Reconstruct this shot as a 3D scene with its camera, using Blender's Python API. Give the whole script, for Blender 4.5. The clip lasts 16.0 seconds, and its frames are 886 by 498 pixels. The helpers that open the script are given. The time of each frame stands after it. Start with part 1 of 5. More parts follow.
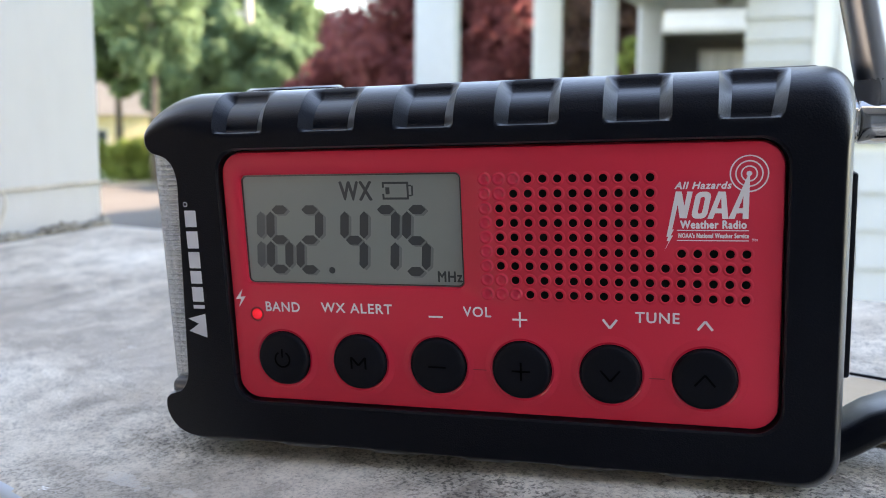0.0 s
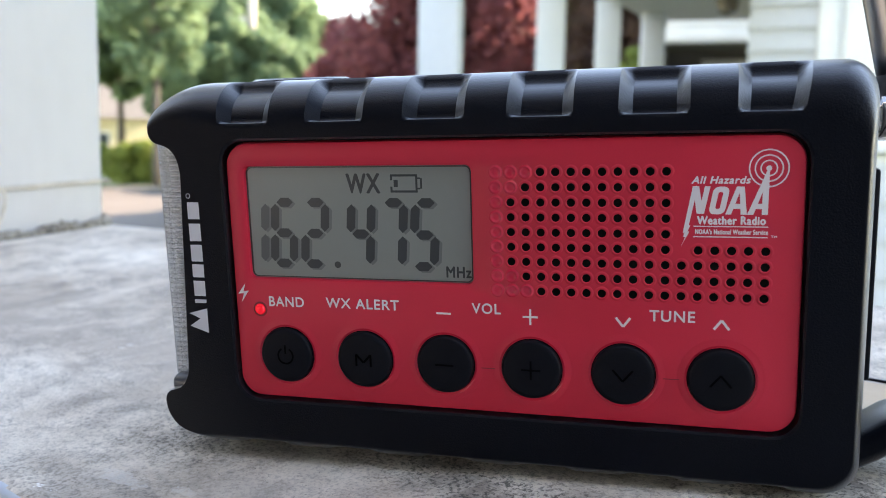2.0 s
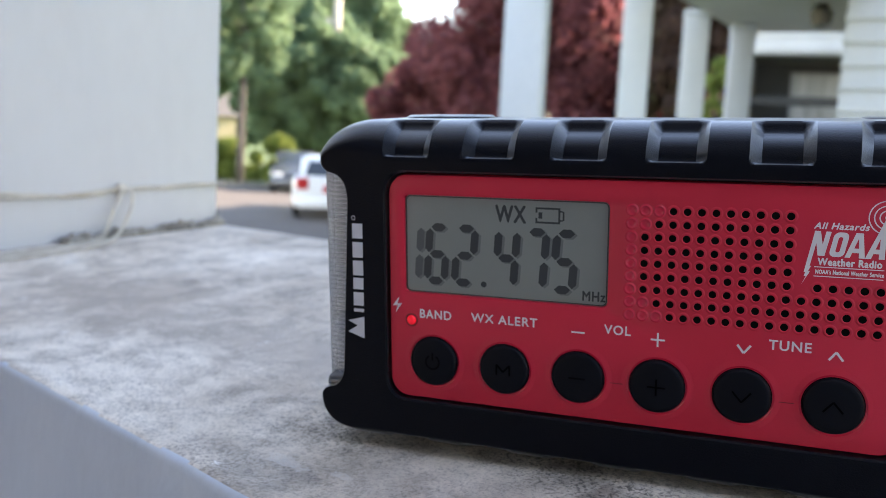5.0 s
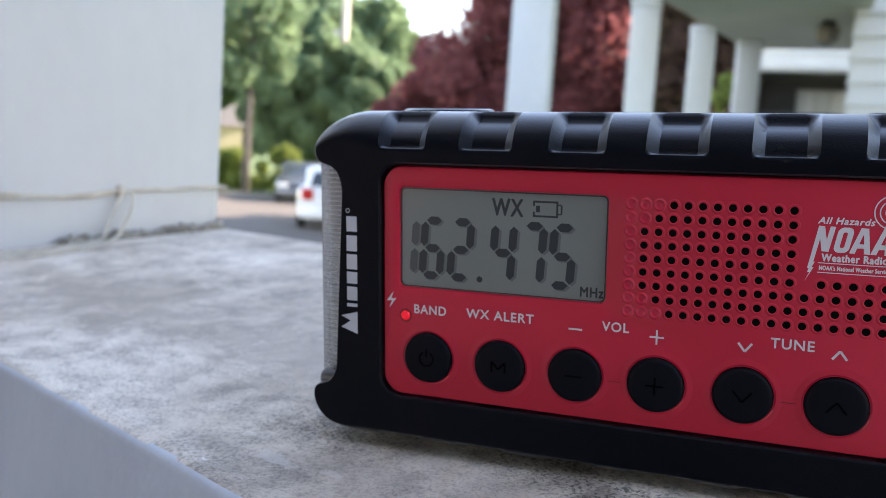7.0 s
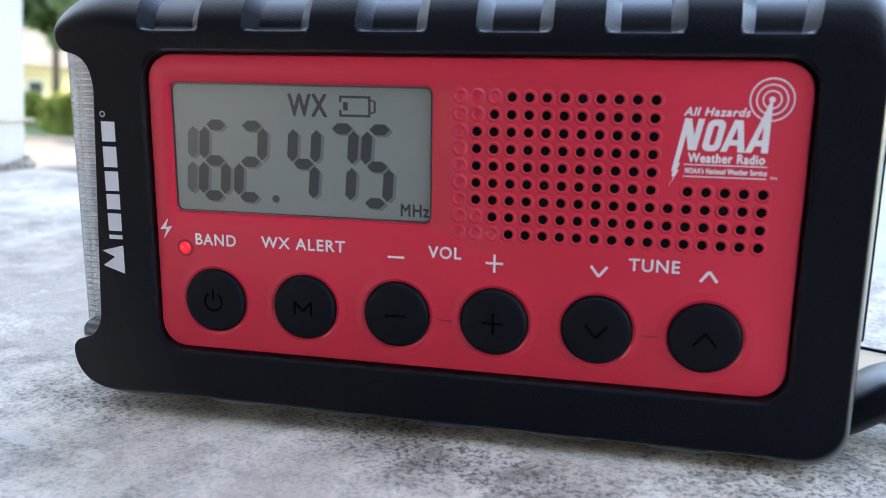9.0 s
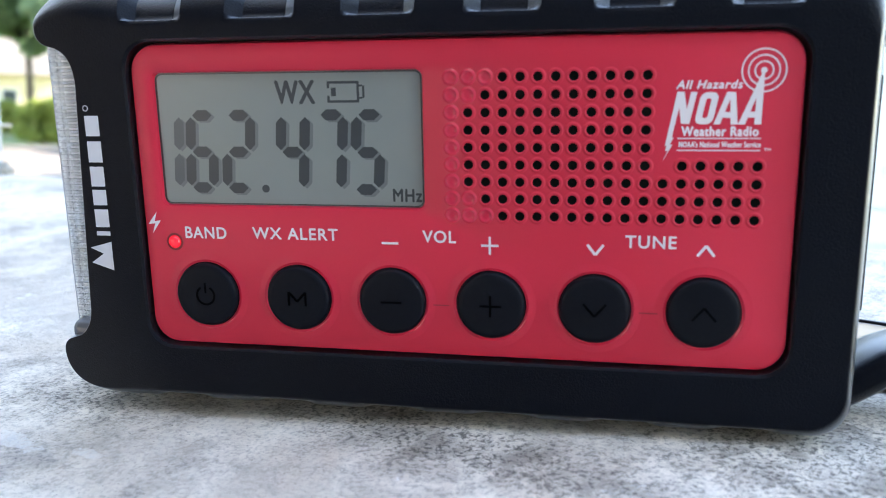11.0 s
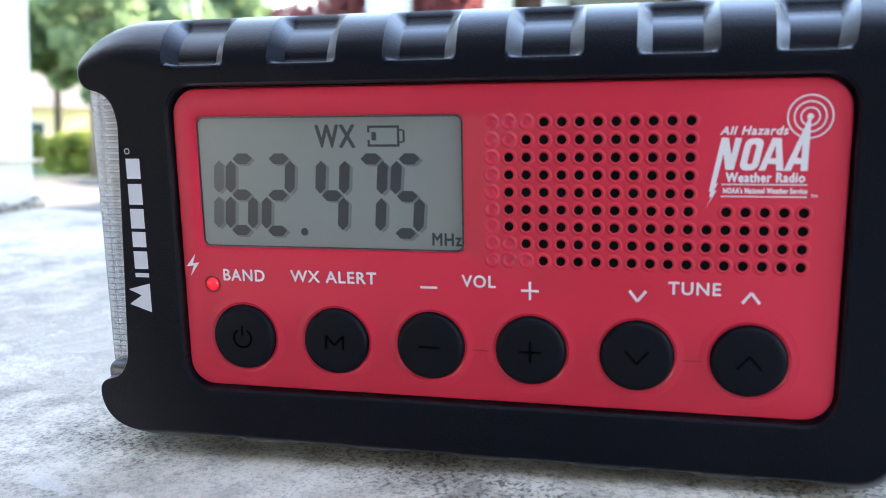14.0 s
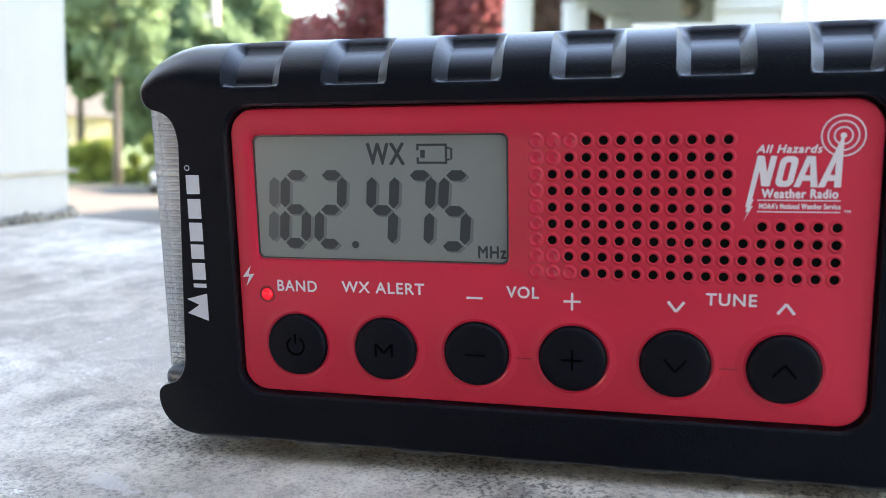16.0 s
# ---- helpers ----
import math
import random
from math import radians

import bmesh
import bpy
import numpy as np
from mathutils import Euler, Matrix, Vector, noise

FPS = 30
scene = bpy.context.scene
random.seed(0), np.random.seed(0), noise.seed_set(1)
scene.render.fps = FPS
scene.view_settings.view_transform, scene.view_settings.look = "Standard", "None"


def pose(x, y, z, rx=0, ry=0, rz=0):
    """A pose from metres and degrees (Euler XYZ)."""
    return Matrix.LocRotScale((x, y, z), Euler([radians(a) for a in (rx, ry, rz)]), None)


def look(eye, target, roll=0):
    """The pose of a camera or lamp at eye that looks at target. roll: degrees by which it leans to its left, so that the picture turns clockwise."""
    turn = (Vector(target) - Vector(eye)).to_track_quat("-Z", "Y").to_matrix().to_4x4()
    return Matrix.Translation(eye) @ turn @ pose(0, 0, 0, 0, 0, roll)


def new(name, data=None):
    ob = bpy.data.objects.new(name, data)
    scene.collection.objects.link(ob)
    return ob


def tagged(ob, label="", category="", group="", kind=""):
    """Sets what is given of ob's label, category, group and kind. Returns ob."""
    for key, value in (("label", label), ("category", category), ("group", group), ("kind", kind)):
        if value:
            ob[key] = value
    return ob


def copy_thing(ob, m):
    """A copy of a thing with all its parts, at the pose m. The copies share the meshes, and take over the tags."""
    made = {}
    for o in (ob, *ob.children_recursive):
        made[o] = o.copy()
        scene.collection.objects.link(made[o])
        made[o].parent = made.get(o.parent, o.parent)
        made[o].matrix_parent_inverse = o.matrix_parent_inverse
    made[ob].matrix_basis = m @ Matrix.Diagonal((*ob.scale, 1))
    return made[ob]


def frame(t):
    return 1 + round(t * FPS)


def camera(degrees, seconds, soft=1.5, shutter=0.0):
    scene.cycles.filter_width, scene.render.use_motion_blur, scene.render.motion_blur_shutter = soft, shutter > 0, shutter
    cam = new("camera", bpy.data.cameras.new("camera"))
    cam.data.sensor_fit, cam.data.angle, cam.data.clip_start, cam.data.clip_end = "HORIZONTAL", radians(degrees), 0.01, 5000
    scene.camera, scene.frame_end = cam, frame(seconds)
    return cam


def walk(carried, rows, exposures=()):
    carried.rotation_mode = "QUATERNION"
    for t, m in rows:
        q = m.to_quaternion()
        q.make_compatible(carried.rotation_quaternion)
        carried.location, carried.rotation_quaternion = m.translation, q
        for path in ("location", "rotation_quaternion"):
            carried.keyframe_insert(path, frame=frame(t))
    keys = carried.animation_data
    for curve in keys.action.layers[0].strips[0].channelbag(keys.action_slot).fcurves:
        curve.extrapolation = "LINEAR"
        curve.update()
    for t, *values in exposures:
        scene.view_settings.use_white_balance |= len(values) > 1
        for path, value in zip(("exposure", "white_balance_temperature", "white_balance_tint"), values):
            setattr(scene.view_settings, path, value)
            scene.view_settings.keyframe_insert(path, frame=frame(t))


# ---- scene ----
cam = camera(54.78, 16.0, soft=0.6)
PATH = [
    (0, (0.05324, -0.21187, 0.08771), (-0.51164, 1.68979, -0.16645), 0.50),
    (0.5, (0.04755, -0.21113, 0.08406), (-0.51564, 1.69199, -0.16278), 0.74),
    (1, (0.04810, -0.21236, 0.08441), (-0.51305, 1.69168, -0.16004), 0.95),
    (1.5, (0.04890, -0.21174, 0.08454), (-0.51644, 1.69110, -0.15956), 1.03),
    (2, (0.04972, -0.20753, 0.08394), (-0.51650, 1.69581, -0.15421), 1.16),
    (2.5, (0.04900, -0.21129, 0.08619), (-0.52748, 1.68741, -0.16403), 1.15),
    (3, (0.05037, -0.21954, 0.08885), (-0.54845, 1.67429, -0.14532), 1.51),
    (3.5, (0.04938, -0.22773, 0.09023), (-0.58477, 1.65532, -0.13780), 2.00),
    (4, (0.04477, -0.23408, 0.09058), (-0.63018, 1.63509, -0.13446), 2.50),
    (4.5, (0.04329, -0.23758, 0.09150), (-0.66862, 1.61739, -0.13721), 3.07),
    (4.7, (0.04184, -0.24020, 0.09228), (-0.67770, 1.61106, -0.14242), 3.01),
    (6.8, (0.03724, -0.23936, 0.08642), (-0.71379, 1.60242, -0.12293), 3.33),
    (7, (0.04111, -0.23488, 0.08615), (-0.69806, 1.61210, -0.11943), 3.70),
    (7.5, (0.04341, -0.22861, 0.08800), (-0.63462, 1.63859, -0.14403), 3.47),
    (8, (0.04459, -0.21208, 0.08402), (-0.54009, 1.68192, -0.18226), 3.47),
    (8.5, (0.03058, -0.19732, 0.07744), (-0.46499, 1.71693, -0.22266), 3.51),
    (9, (0.04053, -0.18424, 0.07427), (-0.39062, 1.74340, -0.23933), 3.46),
    (9.2, (0.04026, -0.18432, 0.07419), (-0.39678, 1.73470, -0.28130), 2.99),
    (11.3, (0.03760, -0.18274, 0.07098), (-0.35333, 1.75367, -0.24122), 1.57),
    (11.5, (0.03727, -0.18171, 0.07079), (-0.35835, 1.75498, -0.23371), 1.82),
    (12, (0.03628, -0.18172, 0.07196), (-0.36280, 1.75726, -0.21286), 2.07),
    (12.5, (0.03456, -0.18330, 0.07184), (-0.38062, 1.75362, -0.20378), 2.10),
    (13, (0.03217, -0.18737, 0.07243), (-0.39512, 1.74646, -0.20635), 2.03),
    (13.5, (0.03224, -0.18465, 0.07265), (-0.40828, 1.74958, -0.18173), 1.95),
    (14, (0.03349, -0.18262, 0.07378), (-0.40978, 1.75159, -0.17591), 1.73),
    (14.5, (0.03050, -0.18485, 0.07539), (-0.41913, 1.74980, -0.15910), 1.59),
    (15, (0.03219, -0.18620, 0.07779), (-0.43048, 1.74516, -0.15839), 1.45),
    (15.5, (0.03040, -0.18910, 0.07601), (-0.44476, 1.73949, -0.15806), 1.54),
    (16, (0.02947, -0.19255, 0.07584), (-0.45698, 1.73323, -0.15814), 1.62),
]
EXPOSURES = [(0.0, 2.92, 8600, 18), (2.5, 2.95, 8600, 18), (4.5, 2.68, 8200, 19), (7.5, 2.66, 8000, 20), (9.0, 3.4, 7900, 16), (12.5, 3.68, 7700, 13), (14.5, 3.58, 7800, 15), (16.0, 3.32, 8300, 16)]
walk(cam, [(t, look(eye, target, roll)) for t, eye, target, roll in PATH], EXPOSURES)
cam.data.dof.use_dof = True
cam.data.dof.focus_distance = 0.215
cam.data.dof.aperture_fstop = 17.0

# ---- light ----
SUN_FROM = Vector((0.676, 0.568, 0.47)).normalized()
world = bpy.data.worlds.new("world")
scene.world = world
world.use_nodes = True
wn = world.node_tree.nodes
sky = wn.new("ShaderNodeTexSky")
sky.sky_type = "NISHITA"
sky.sun_disc = False
sky.sun_elevation = math.asin(SUN_FROM.z)
sky.sun_rotation = math.atan2(SUN_FROM.x, SUN_FROM.y)
sky.air_density, sky.dust_density = 1.0, 0.0
wn["Background"].inputs["Strength"].default_value = 0.15
world.node_tree.links.new(sky.outputs["Color"], wn["Background"].inputs["Color"])
sun_data = bpy.data.lights.new("sun", "SUN")
sun_data.energy, sun_data.angle, sun_data.color = 3.2, radians(1.0), (1.0, 0.93, 0.83)
sun = new("sun", sun_data)
sun.matrix_world = look(SUN_FROM * 50, (0, 0, 0))


# ---- materials ----
def mat(name, stops, scale=8.0, rough=0.6, metal=0.0, bump=0.0, fine=60.0, detail=6.0, spec=0.5, rough_var=0.0, coords="Object", stretch=(1, 1, 1), random_amount=0.0, island=False):
    """Principled material whose colour wanders between the stops by noise at two scales, with fine bump."""
    m = bpy.data.materials.new(name)
    m.use_nodes = True
    n, l = m.node_tree.nodes, m.node_tree.links
    b = n["Principled BSDF"]
    tc = n.new("ShaderNodeTexCoord")
    mp = n.new("ShaderNodeMapping")
    mp.inputs["Scale"].default_value = stretch
    l.new(tc.outputs[coords], mp.inputs["Vector"])
    big = n.new("ShaderNodeTexNoise")
    big.inputs["Scale"].default_value, big.inputs["Detail"].default_value = scale, detail
    small = n.new("ShaderNodeTexNoise")
    small.inputs["Scale"].default_value, small.inputs["Detail"].default_value = fine, 5.0
    l.new(mp.outputs[0], big.inputs["Vector"])
    l.new(mp.outputs[0], small.inputs["Vector"])
    mix = n.new("ShaderNodeMath")
    mix.operation = "MULTIPLY_ADD"
    mix.inputs[1].default_value = 0.3
    l.new(small.outputs[0], mix.inputs[0])
    add = n.new("ShaderNodeMath")
    add.operation = "MULTIPLY_ADD"
    add.inputs[1].default_value = 0.7
    l.new(big.outputs[0], add.inputs[0])
    l.new(mix.outputs[0], add.inputs[2])
    mix.inputs[2].default_value = 0.0
    fac = add.outputs[0]
    if random_amount:
        if island:
            rnd = n.new("ShaderNodeNewGeometry").outputs["Random Per Island"]
        else:
            rnd = n.new("ShaderNodeObjectInfo").outputs["Random"]
        r = n.new("ShaderNodeMath")
        r.operation = "MULTIPLY_ADD"
        r.inputs[1].default_value = random_amount
        l.new(rnd, r.inputs[0])
        l.new(fac, r.inputs[2])
        s = n.new("ShaderNodeMath")
        s.operation = "SUBTRACT"
        s.inputs[1].default_value = random_amount / 2
        l.new(r.outputs[0], s.inputs[0])
        fac = s.outputs[0]
    ramp = n.new("ShaderNodeValToRGB")
    while len(ramp.color_ramp.elements) < len(stops):
        ramp.color_ramp.elements.new(0.5)
    for e, (p, c) in zip(ramp.color_ramp.elements, stops):
        e.position, e.color = p, (*c, 1)
    l.new(fac, ramp.inputs[0])
    l.new(ramp.outputs[0], b.inputs["Base Color"])
    b.inputs["Roughness"].default_value = rough
    if rough_var:
        rv = n.new("ShaderNodeMath")
        rv.operation = "MULTIPLY_ADD"
        rv.inputs[1].default_value, rv.inputs[2].default_value = rough_var, rough - rough_var / 2
        l.new(small.outputs[0], rv.inputs[0])
        l.new(rv.outputs[0], b.inputs["Roughness"])
    b.inputs["Metallic"].default_value = metal
    b.inputs["Specular IOR Level"].default_value = spec
    if bump:
        bp = n.new("ShaderNodeBump")
        bp.inputs["Strength"].default_value, bp.inputs["Distance"].default_value = 1.0, bump
        l.new(small.outputs[0], bp.inputs["Height"])
        l.new(bp.outputs[0], b.inputs["Normal"])
    return m


def plain(name, c, rough=0.5, metal=0.0, spec=0.5, spread=0.12, scale=40.0, bump=0.0, fine=400.0):
    lo, hi = tuple(v * (1 - spread) for v in c), tuple(min(1, v * (1 + spread)) for v in c)
    return mat(name, [(0.3, lo), (0.7, hi)], scale=scale, rough=rough, metal=metal, spec=spec, bump=bump, fine=fine)


rubber = plain("black_rubber", (0.0018, 0.0026, 0.0056), rough=0.40, bump=0.00013, fine=2300.0, spec=0.5)
red_plastic = plain("red_plastic", (0.53, 0.0175, 0.042), rough=0.42, spec=0.3, bump=0.00002, fine=2500.0, scale=25.0, spread=0.06)
rim_red = plain("rim_red", (0.54, 0.016, 0.045), rough=0.2, spec=0.5, spread=0.05)
seam_red = plain("seam_red", (0.2, 0.004, 0.01), rough=0.5)

# the rubber's sheen grows where it is seen at a slant
rb = rubber.node_tree.nodes["Principled BSDF"]
slant = rubber.node_tree.nodes.new("ShaderNodeLayerWeight")
slant.inputs["Blend"].default_value = 0.5
for socket, low, high, v0, v1 in (("Specular IOR Level", 0.18, 0.50, 0.10, 0.9), ("Coat Weight", 0.28, 0.58, 0.0, 0.85)):
    span = rubber.node_tree.nodes.new("ShaderNodeMapRange")
    for k, v in enumerate((low, high, v0, v1)):
        span.inputs[k + 1].default_value = v
    rubber.node_tree.links.new(slant.outputs["Facing"], span.inputs[0])
    rubber.node_tree.links.new(span.outputs[0], rb.inputs[socket])
rb.inputs["Coat Roughness"].default_value = 0.3
button_rubber = plain("button_rubber", (0.0030, 0.0036, 0.0064), rough=0.5, bump=0.00003, fine=1500.0, spec=0.10)
legend = plain("button_legend", (0.0003, 0.0003, 0.0006), rough=0.4, spec=0.02)
white_ink = plain("white_ink", (0.62, 0.58, 0.60), rough=0.5, spread=0.04)
silver_ink = plain("silver_ink", (0.50, 0.50, 0.54), rough=0.4, spread=0.05)
lcd_glass = plain("lcd_glass", (0.19, 0.205, 0.19), rough=0.2, spread=0.03, scale=30.0, spec=0.2)
lcd_ink = plain("lcd_ink", (0.047, 0.051, 0.052), rough=0.2, spread=0.05, spec=0.2)
lcd_ghost = plain("lcd_ghost", (0.125, 0.135, 0.132), rough=0.2, spread=0.05, spec=0.2)
lcd_edge = plain("lcd_edge", (0.03, 0.02, 0.022), rough=0.3)
black_hole = plain("hole_black", (0.002, 0.002, 0.002), rough=0.9, spec=0.05)
chrome = plain("chrome", (0.58, 0.57, 0.56), rough=0.1, metal=1.0, spread=0.03)
grey_plastic = plain("grey_plastic", (0.09, 0.092, 0.10), rough=0.22)
reflector = plain("reflector", (0.90, 0.91, 0.92), rough=0.5, metal=0.0, spread=0.08, scale=300.0)

lens_plastic = mat("lens_plastic", [(0.3, (0.93, 0.94, 0.95)), (0.7, (0.98, 0.98, 0.98))], scale=200.0, fine=900.0, rough=0.07, random_amount=0.3)
lens_plastic.node_tree.nodes["Principled BSDF"].inputs["Transmission Weight"].default_value = 0.75
lens_plastic.node_tree.nodes["Principled BSDF"].inputs["IOR"].default_value = 1.45
led_red = bpy.data.materials.new("led_red")
led_red.use_nodes = True
led_b = led_red.node_tree.nodes["Principled BSDF"]
led_b.inputs["Base Color"].default_value = (0.7, 0.01, 0.02, 1)
led_b.inputs["Emission Color"].default_value = (1.0, 0.02, 0.05, 1)
led_b.inputs["Emission Strength"].default_value = 0.06
led_b.inputs["Roughness"].default_value = 0.15


car_glass = plain("car_glass", (0.03, 0.04, 0.05), rough=0.06, spec=0.8)
house_glass = plain("house_glass", (0.05, 0.06, 0.065), rough=0.08, spec=0.7)


def concrete_mat():
    """Worn white paint on concrete: brown-grey grime in drifting patches, dark specks, bare light chips."""
    m = bpy.data.materials.new("worn_painted_concrete")
    m.use_nodes = True
    n, l = m.node_tree.nodes, m.node_tree.links
    b = n["Principled BSDF"]
    tc = n.new("ShaderNodeTexCoord")

    def tex(scale, detail, rough=0.6, distort=0.0, stretch=(1, 1, 1)):
        mp = n.new("ShaderNodeMapping")
        mp.inputs["Scale"].default_value = stretch
        l.new(tc.outputs["Object"], mp.inputs["Vector"])
        t = n.new("ShaderNodeTexNoise")
        t.inputs["Scale"].default_value, t.inputs["Detail"].default_value = scale, detail
        t.inputs["Roughness"].default_value, t.inputs["Distortion"].default_value = rough, distort
        l.new(mp.outputs[0], t.inputs["Vector"])
        return t.outputs[0]

    def ramp(src, a, b_, ca=0.0, cb=1.0):
        r = n.new("ShaderNodeMapRange")
        r.inputs[1].default_value, r.inputs[2].default_value = a, b_
        r.inputs[3].default_value, r.inputs[4].default_value = ca, cb
        l.new(src, r.inputs[0])
        return r.outputs[0]

    def over(fac, lower, colour):
        x = n.new("ShaderNodeMix")
        x.data_type = "RGBA"
        l.new(fac, x.inputs[0])
        if isinstance(lower, tuple):
            x.inputs[6].default_value = (*lower, 1)
        else:
            l.new(lower, x.inputs[6])
        x.inputs[7].default_value = (*colour, 1)
        return x.outputs[2]

    def times(a, b_):
        x = n.new("ShaderNodeMath")
        x.operation = "MULTIPLY"
        l.new(a, x.inputs[0])
        l.new(b_, x.inputs[1])
        return x.outputs[0]

    large = tex(7.0, 7.0, 0.68, 0.8)
    mid = tex(38.0, 8.0, 0.75, 0.4)
    grain = tex(750.0, 5.0, 0.72)
    speck = tex(1200.0, 3.0, 0.6)
    wob = tex(60.0, 7.0, 0.75, 0.5)
    c = over(ramp(large, 0.40, 0.60), (0.85, 0.765, 0.66), (0.56, 0.475, 0.39))
    c = over(times(ramp(mid, 0.46, 0.60, 0.0, 0.85), ramp(large, 0.38, 0.60, 0.40, 1.0)), c, (0.345, 0.295, 0.25))
    c = over(times(ramp(grain, 0.48, 0.60), ramp(mid, 0.40, 0.62, 0.22, 0.75)), c, (0.19, 0.165, 0.145))
    c = over(times(ramp(speck, 0.64, 0.70), ramp(large, 0.40, 0.60, 0.25, 0.9)), c, (0.09, 0.08, 0.07))
    c = over(times(ramp(tex(30.0, 6.0, 0.75, 0.4), 0.65, 0.67), ramp(grain, 0.35, 0.5)), c, (0.86, 0.83, 0.80))

    def spot(at, size, ragged=2.4):
        """A patch with a ragged outline round a place on the ledge's top."""
        mp = n.new("ShaderNodeMapping")
        mp.inputs["Location"].default_value = (-at[0] / size[0], -at[1] / size[1], 0)
        mp.inputs["Scale"].default_value = (1 / size[0], 1 / size[1], 1)
        l.new(tc.outputs["Object"], mp.inputs["Vector"])
        ln = n.new("ShaderNodeVectorMath")
        ln.operation = "LENGTH"
        l.new(mp.outputs[0], ln.inputs[0])
        sub = n.new("ShaderNodeMath")
        sub.operation = "MULTIPLY_ADD"
        sub.inputs[1].default_value = -ragged
        l.new(wob, sub.inputs[0])
        l.new(ln.outputs["Value"], sub.inputs[2])
        return sub.outputs[0]

    # broad brown grime
    for at, size, colour in (((-0.33, 0.015), (0.15, 0.055), (0.40, 0.34, 0.285)), ((-0.16, 0.02), (0.07, 0.03), (0.45, 0.385, 0.325)), ((0.06, -0.045), (0.12, 0.02), (0.42, 0.36, 0.30))):
        c = over(times(ramp(spot(at, size, 3.0), -0.35, -1.2, 0.0, 0.9), ramp(mid, 0.36, 0.56, 0.35, 1.0)), c, colour)
    # weathered spots where the paint has gone and dark grit shows
    for at, size in (((-0.088, -0.026), (0.026, 0.017)), ((0.0, -0.004), (0.06, 0.016)), ((0.082, 0.030), (0.05, 0.030))):
        worn = ramp(spot(at, size), -0.05, -0.8)
        c = over(times(worn, ramp(wob, 0.44, 0.60, 0.15, 0.8)), c, (0.25, 0.21, 0.175))
        c = over(times(worn, ramp(grain, 0.50, 0.60, 0.0, 0.85)), c, (0.085, 0.075, 0.065))
    # flakes of white paint that are left near the front edge
    for at, size in (((-0.079, -0.0545), (0.014, 0.0032)), ((-0.060, -0.0500), (0.006, 0.0022))):
        c = over(times(ramp(spot(at, size, 4.2), -1.25, -1.45, 0.0, 0.38), ramp(grain, 0.40, 0.52, 0.25, 1.0)), c, (0.80, 0.77, 0.73))
    l.new(c, b.inputs["Base Color"])
    b.inputs["Roughness"].default_value = 0.85
    h = n.new("ShaderNodeMath")
    h.operation = "MULTIPLY_ADD"
    h.inputs[1].default_value = 0.35
    l.new(grain, h.inputs[0])
    l.new(mid, h.inputs[2])
    bp = n.new("ShaderNodeBump")
    bp.inputs["Strength"].default_value, bp.inputs["Distance"].default_value = 1.0, 0.0017
    l.new(h.outputs[0], bp.inputs["Height"])
    l.new(bp.outputs[0], b.inputs["Normal"])
    return m


concrete = concrete_mat()
# front face paint, coloured bluer to carry the cool sky light on it
face_cool_paint = mat("ledge_face_cool_paint", [(0.27, (0.30, 0.33, 0.37)), (0.37, (0.52, 0.575, 0.645)), (0.7, (0.58, 0.635, 0.70))], scale=22.0, fine=260.0, rough=0.6, bump=0.0005, stretch=(1, 1, 0.35))
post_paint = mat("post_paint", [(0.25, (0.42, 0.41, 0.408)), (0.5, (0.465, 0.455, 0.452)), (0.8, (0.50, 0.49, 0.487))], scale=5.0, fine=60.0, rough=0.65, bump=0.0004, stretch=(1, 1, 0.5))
white_paint = mat("white_paint", [(0.3, (0.58, 0.59, 0.60)), (0.7, (0.70, 0.71, 0.72))], scale=2.0, fine=30.0, rough=0.6, bump=0.001)
column_paint = mat("column_paint", [(0.3, (0.42, 0.445, 0.48)), (0.7, (0.50, 0.525, 0.56))], scale=2.0, fine=30.0, rough=0.6, bump=0.001)
board_paint = mat("board_paint", [(0.3, (0.40, 0.42, 0.455)), (0.7, (0.48, 0.50, 0.535))], scale=1.5, fine=25.0, rough=0.6, bump=0.001, random_amount=0.2)
ceiling_paint = mat("ceiling_paint", [(0.3, (0.40, 0.39, 0.36)), (0.7, (0.52, 0.50, 0.46))], scale=1.5, fine=20.0, rough=0.7)
# near-black colour that holds the shade inside the neighbour's porch
recess_shade = mat("recess_shade_dark", [(0.3, (0.035, 0.035, 0.035)), (0.7, (0.07, 0.07, 0.065))], scale=1.0, fine=12.0, rough=0.8)
curtain_cloth = mat("curtain_cloth", [(0.3, (0.34, 0.36, 0.36)), (0.7, (0.55, 0.57, 0.57))], scale=3.0, fine=15.0, rough=0.9, stretch=(4, 1, 0.3))
rope_fibre = mat("rope_fibre", [(0.3, (0.36, 0.31, 0.25)), (0.7, (0.58, 0.53, 0.45))], scale=60.0, fine=600.0, rough=0.9, bump=0.0008)
debris = mat("debris", [(0.3, (0.13, 0.11, 0.09)), (0.55, (0.28, 0.25, 0.21)), (0.75, (0.42, 0.39, 0.35))], scale=60.0, fine=300.0, rough=0.95, bump=0.002)
bark = mat("bark", [(0.3, (0.05, 0.042, 0.036)), (0.7, (0.12, 0.10, 0.085))], scale=4.0, fine=30.0, rough=0.9, bump=0.02, stretch=(3, 3, 0.6))
pole_wood = mat("pole_wood", [(0.3, (0.42, 0.36, 0.29)), (0.7, (0.58, 0.52, 0.44))], scale=2.0, fine=20.0, rough=0.85)
asphalt = mat("road_surface", [(0.3, (0.10, 0.084, 0.072)), (0.7, (0.135, 0.115, 0.10))], scale=0.5, fine=8.0, rough=0.9, bump=0.01)
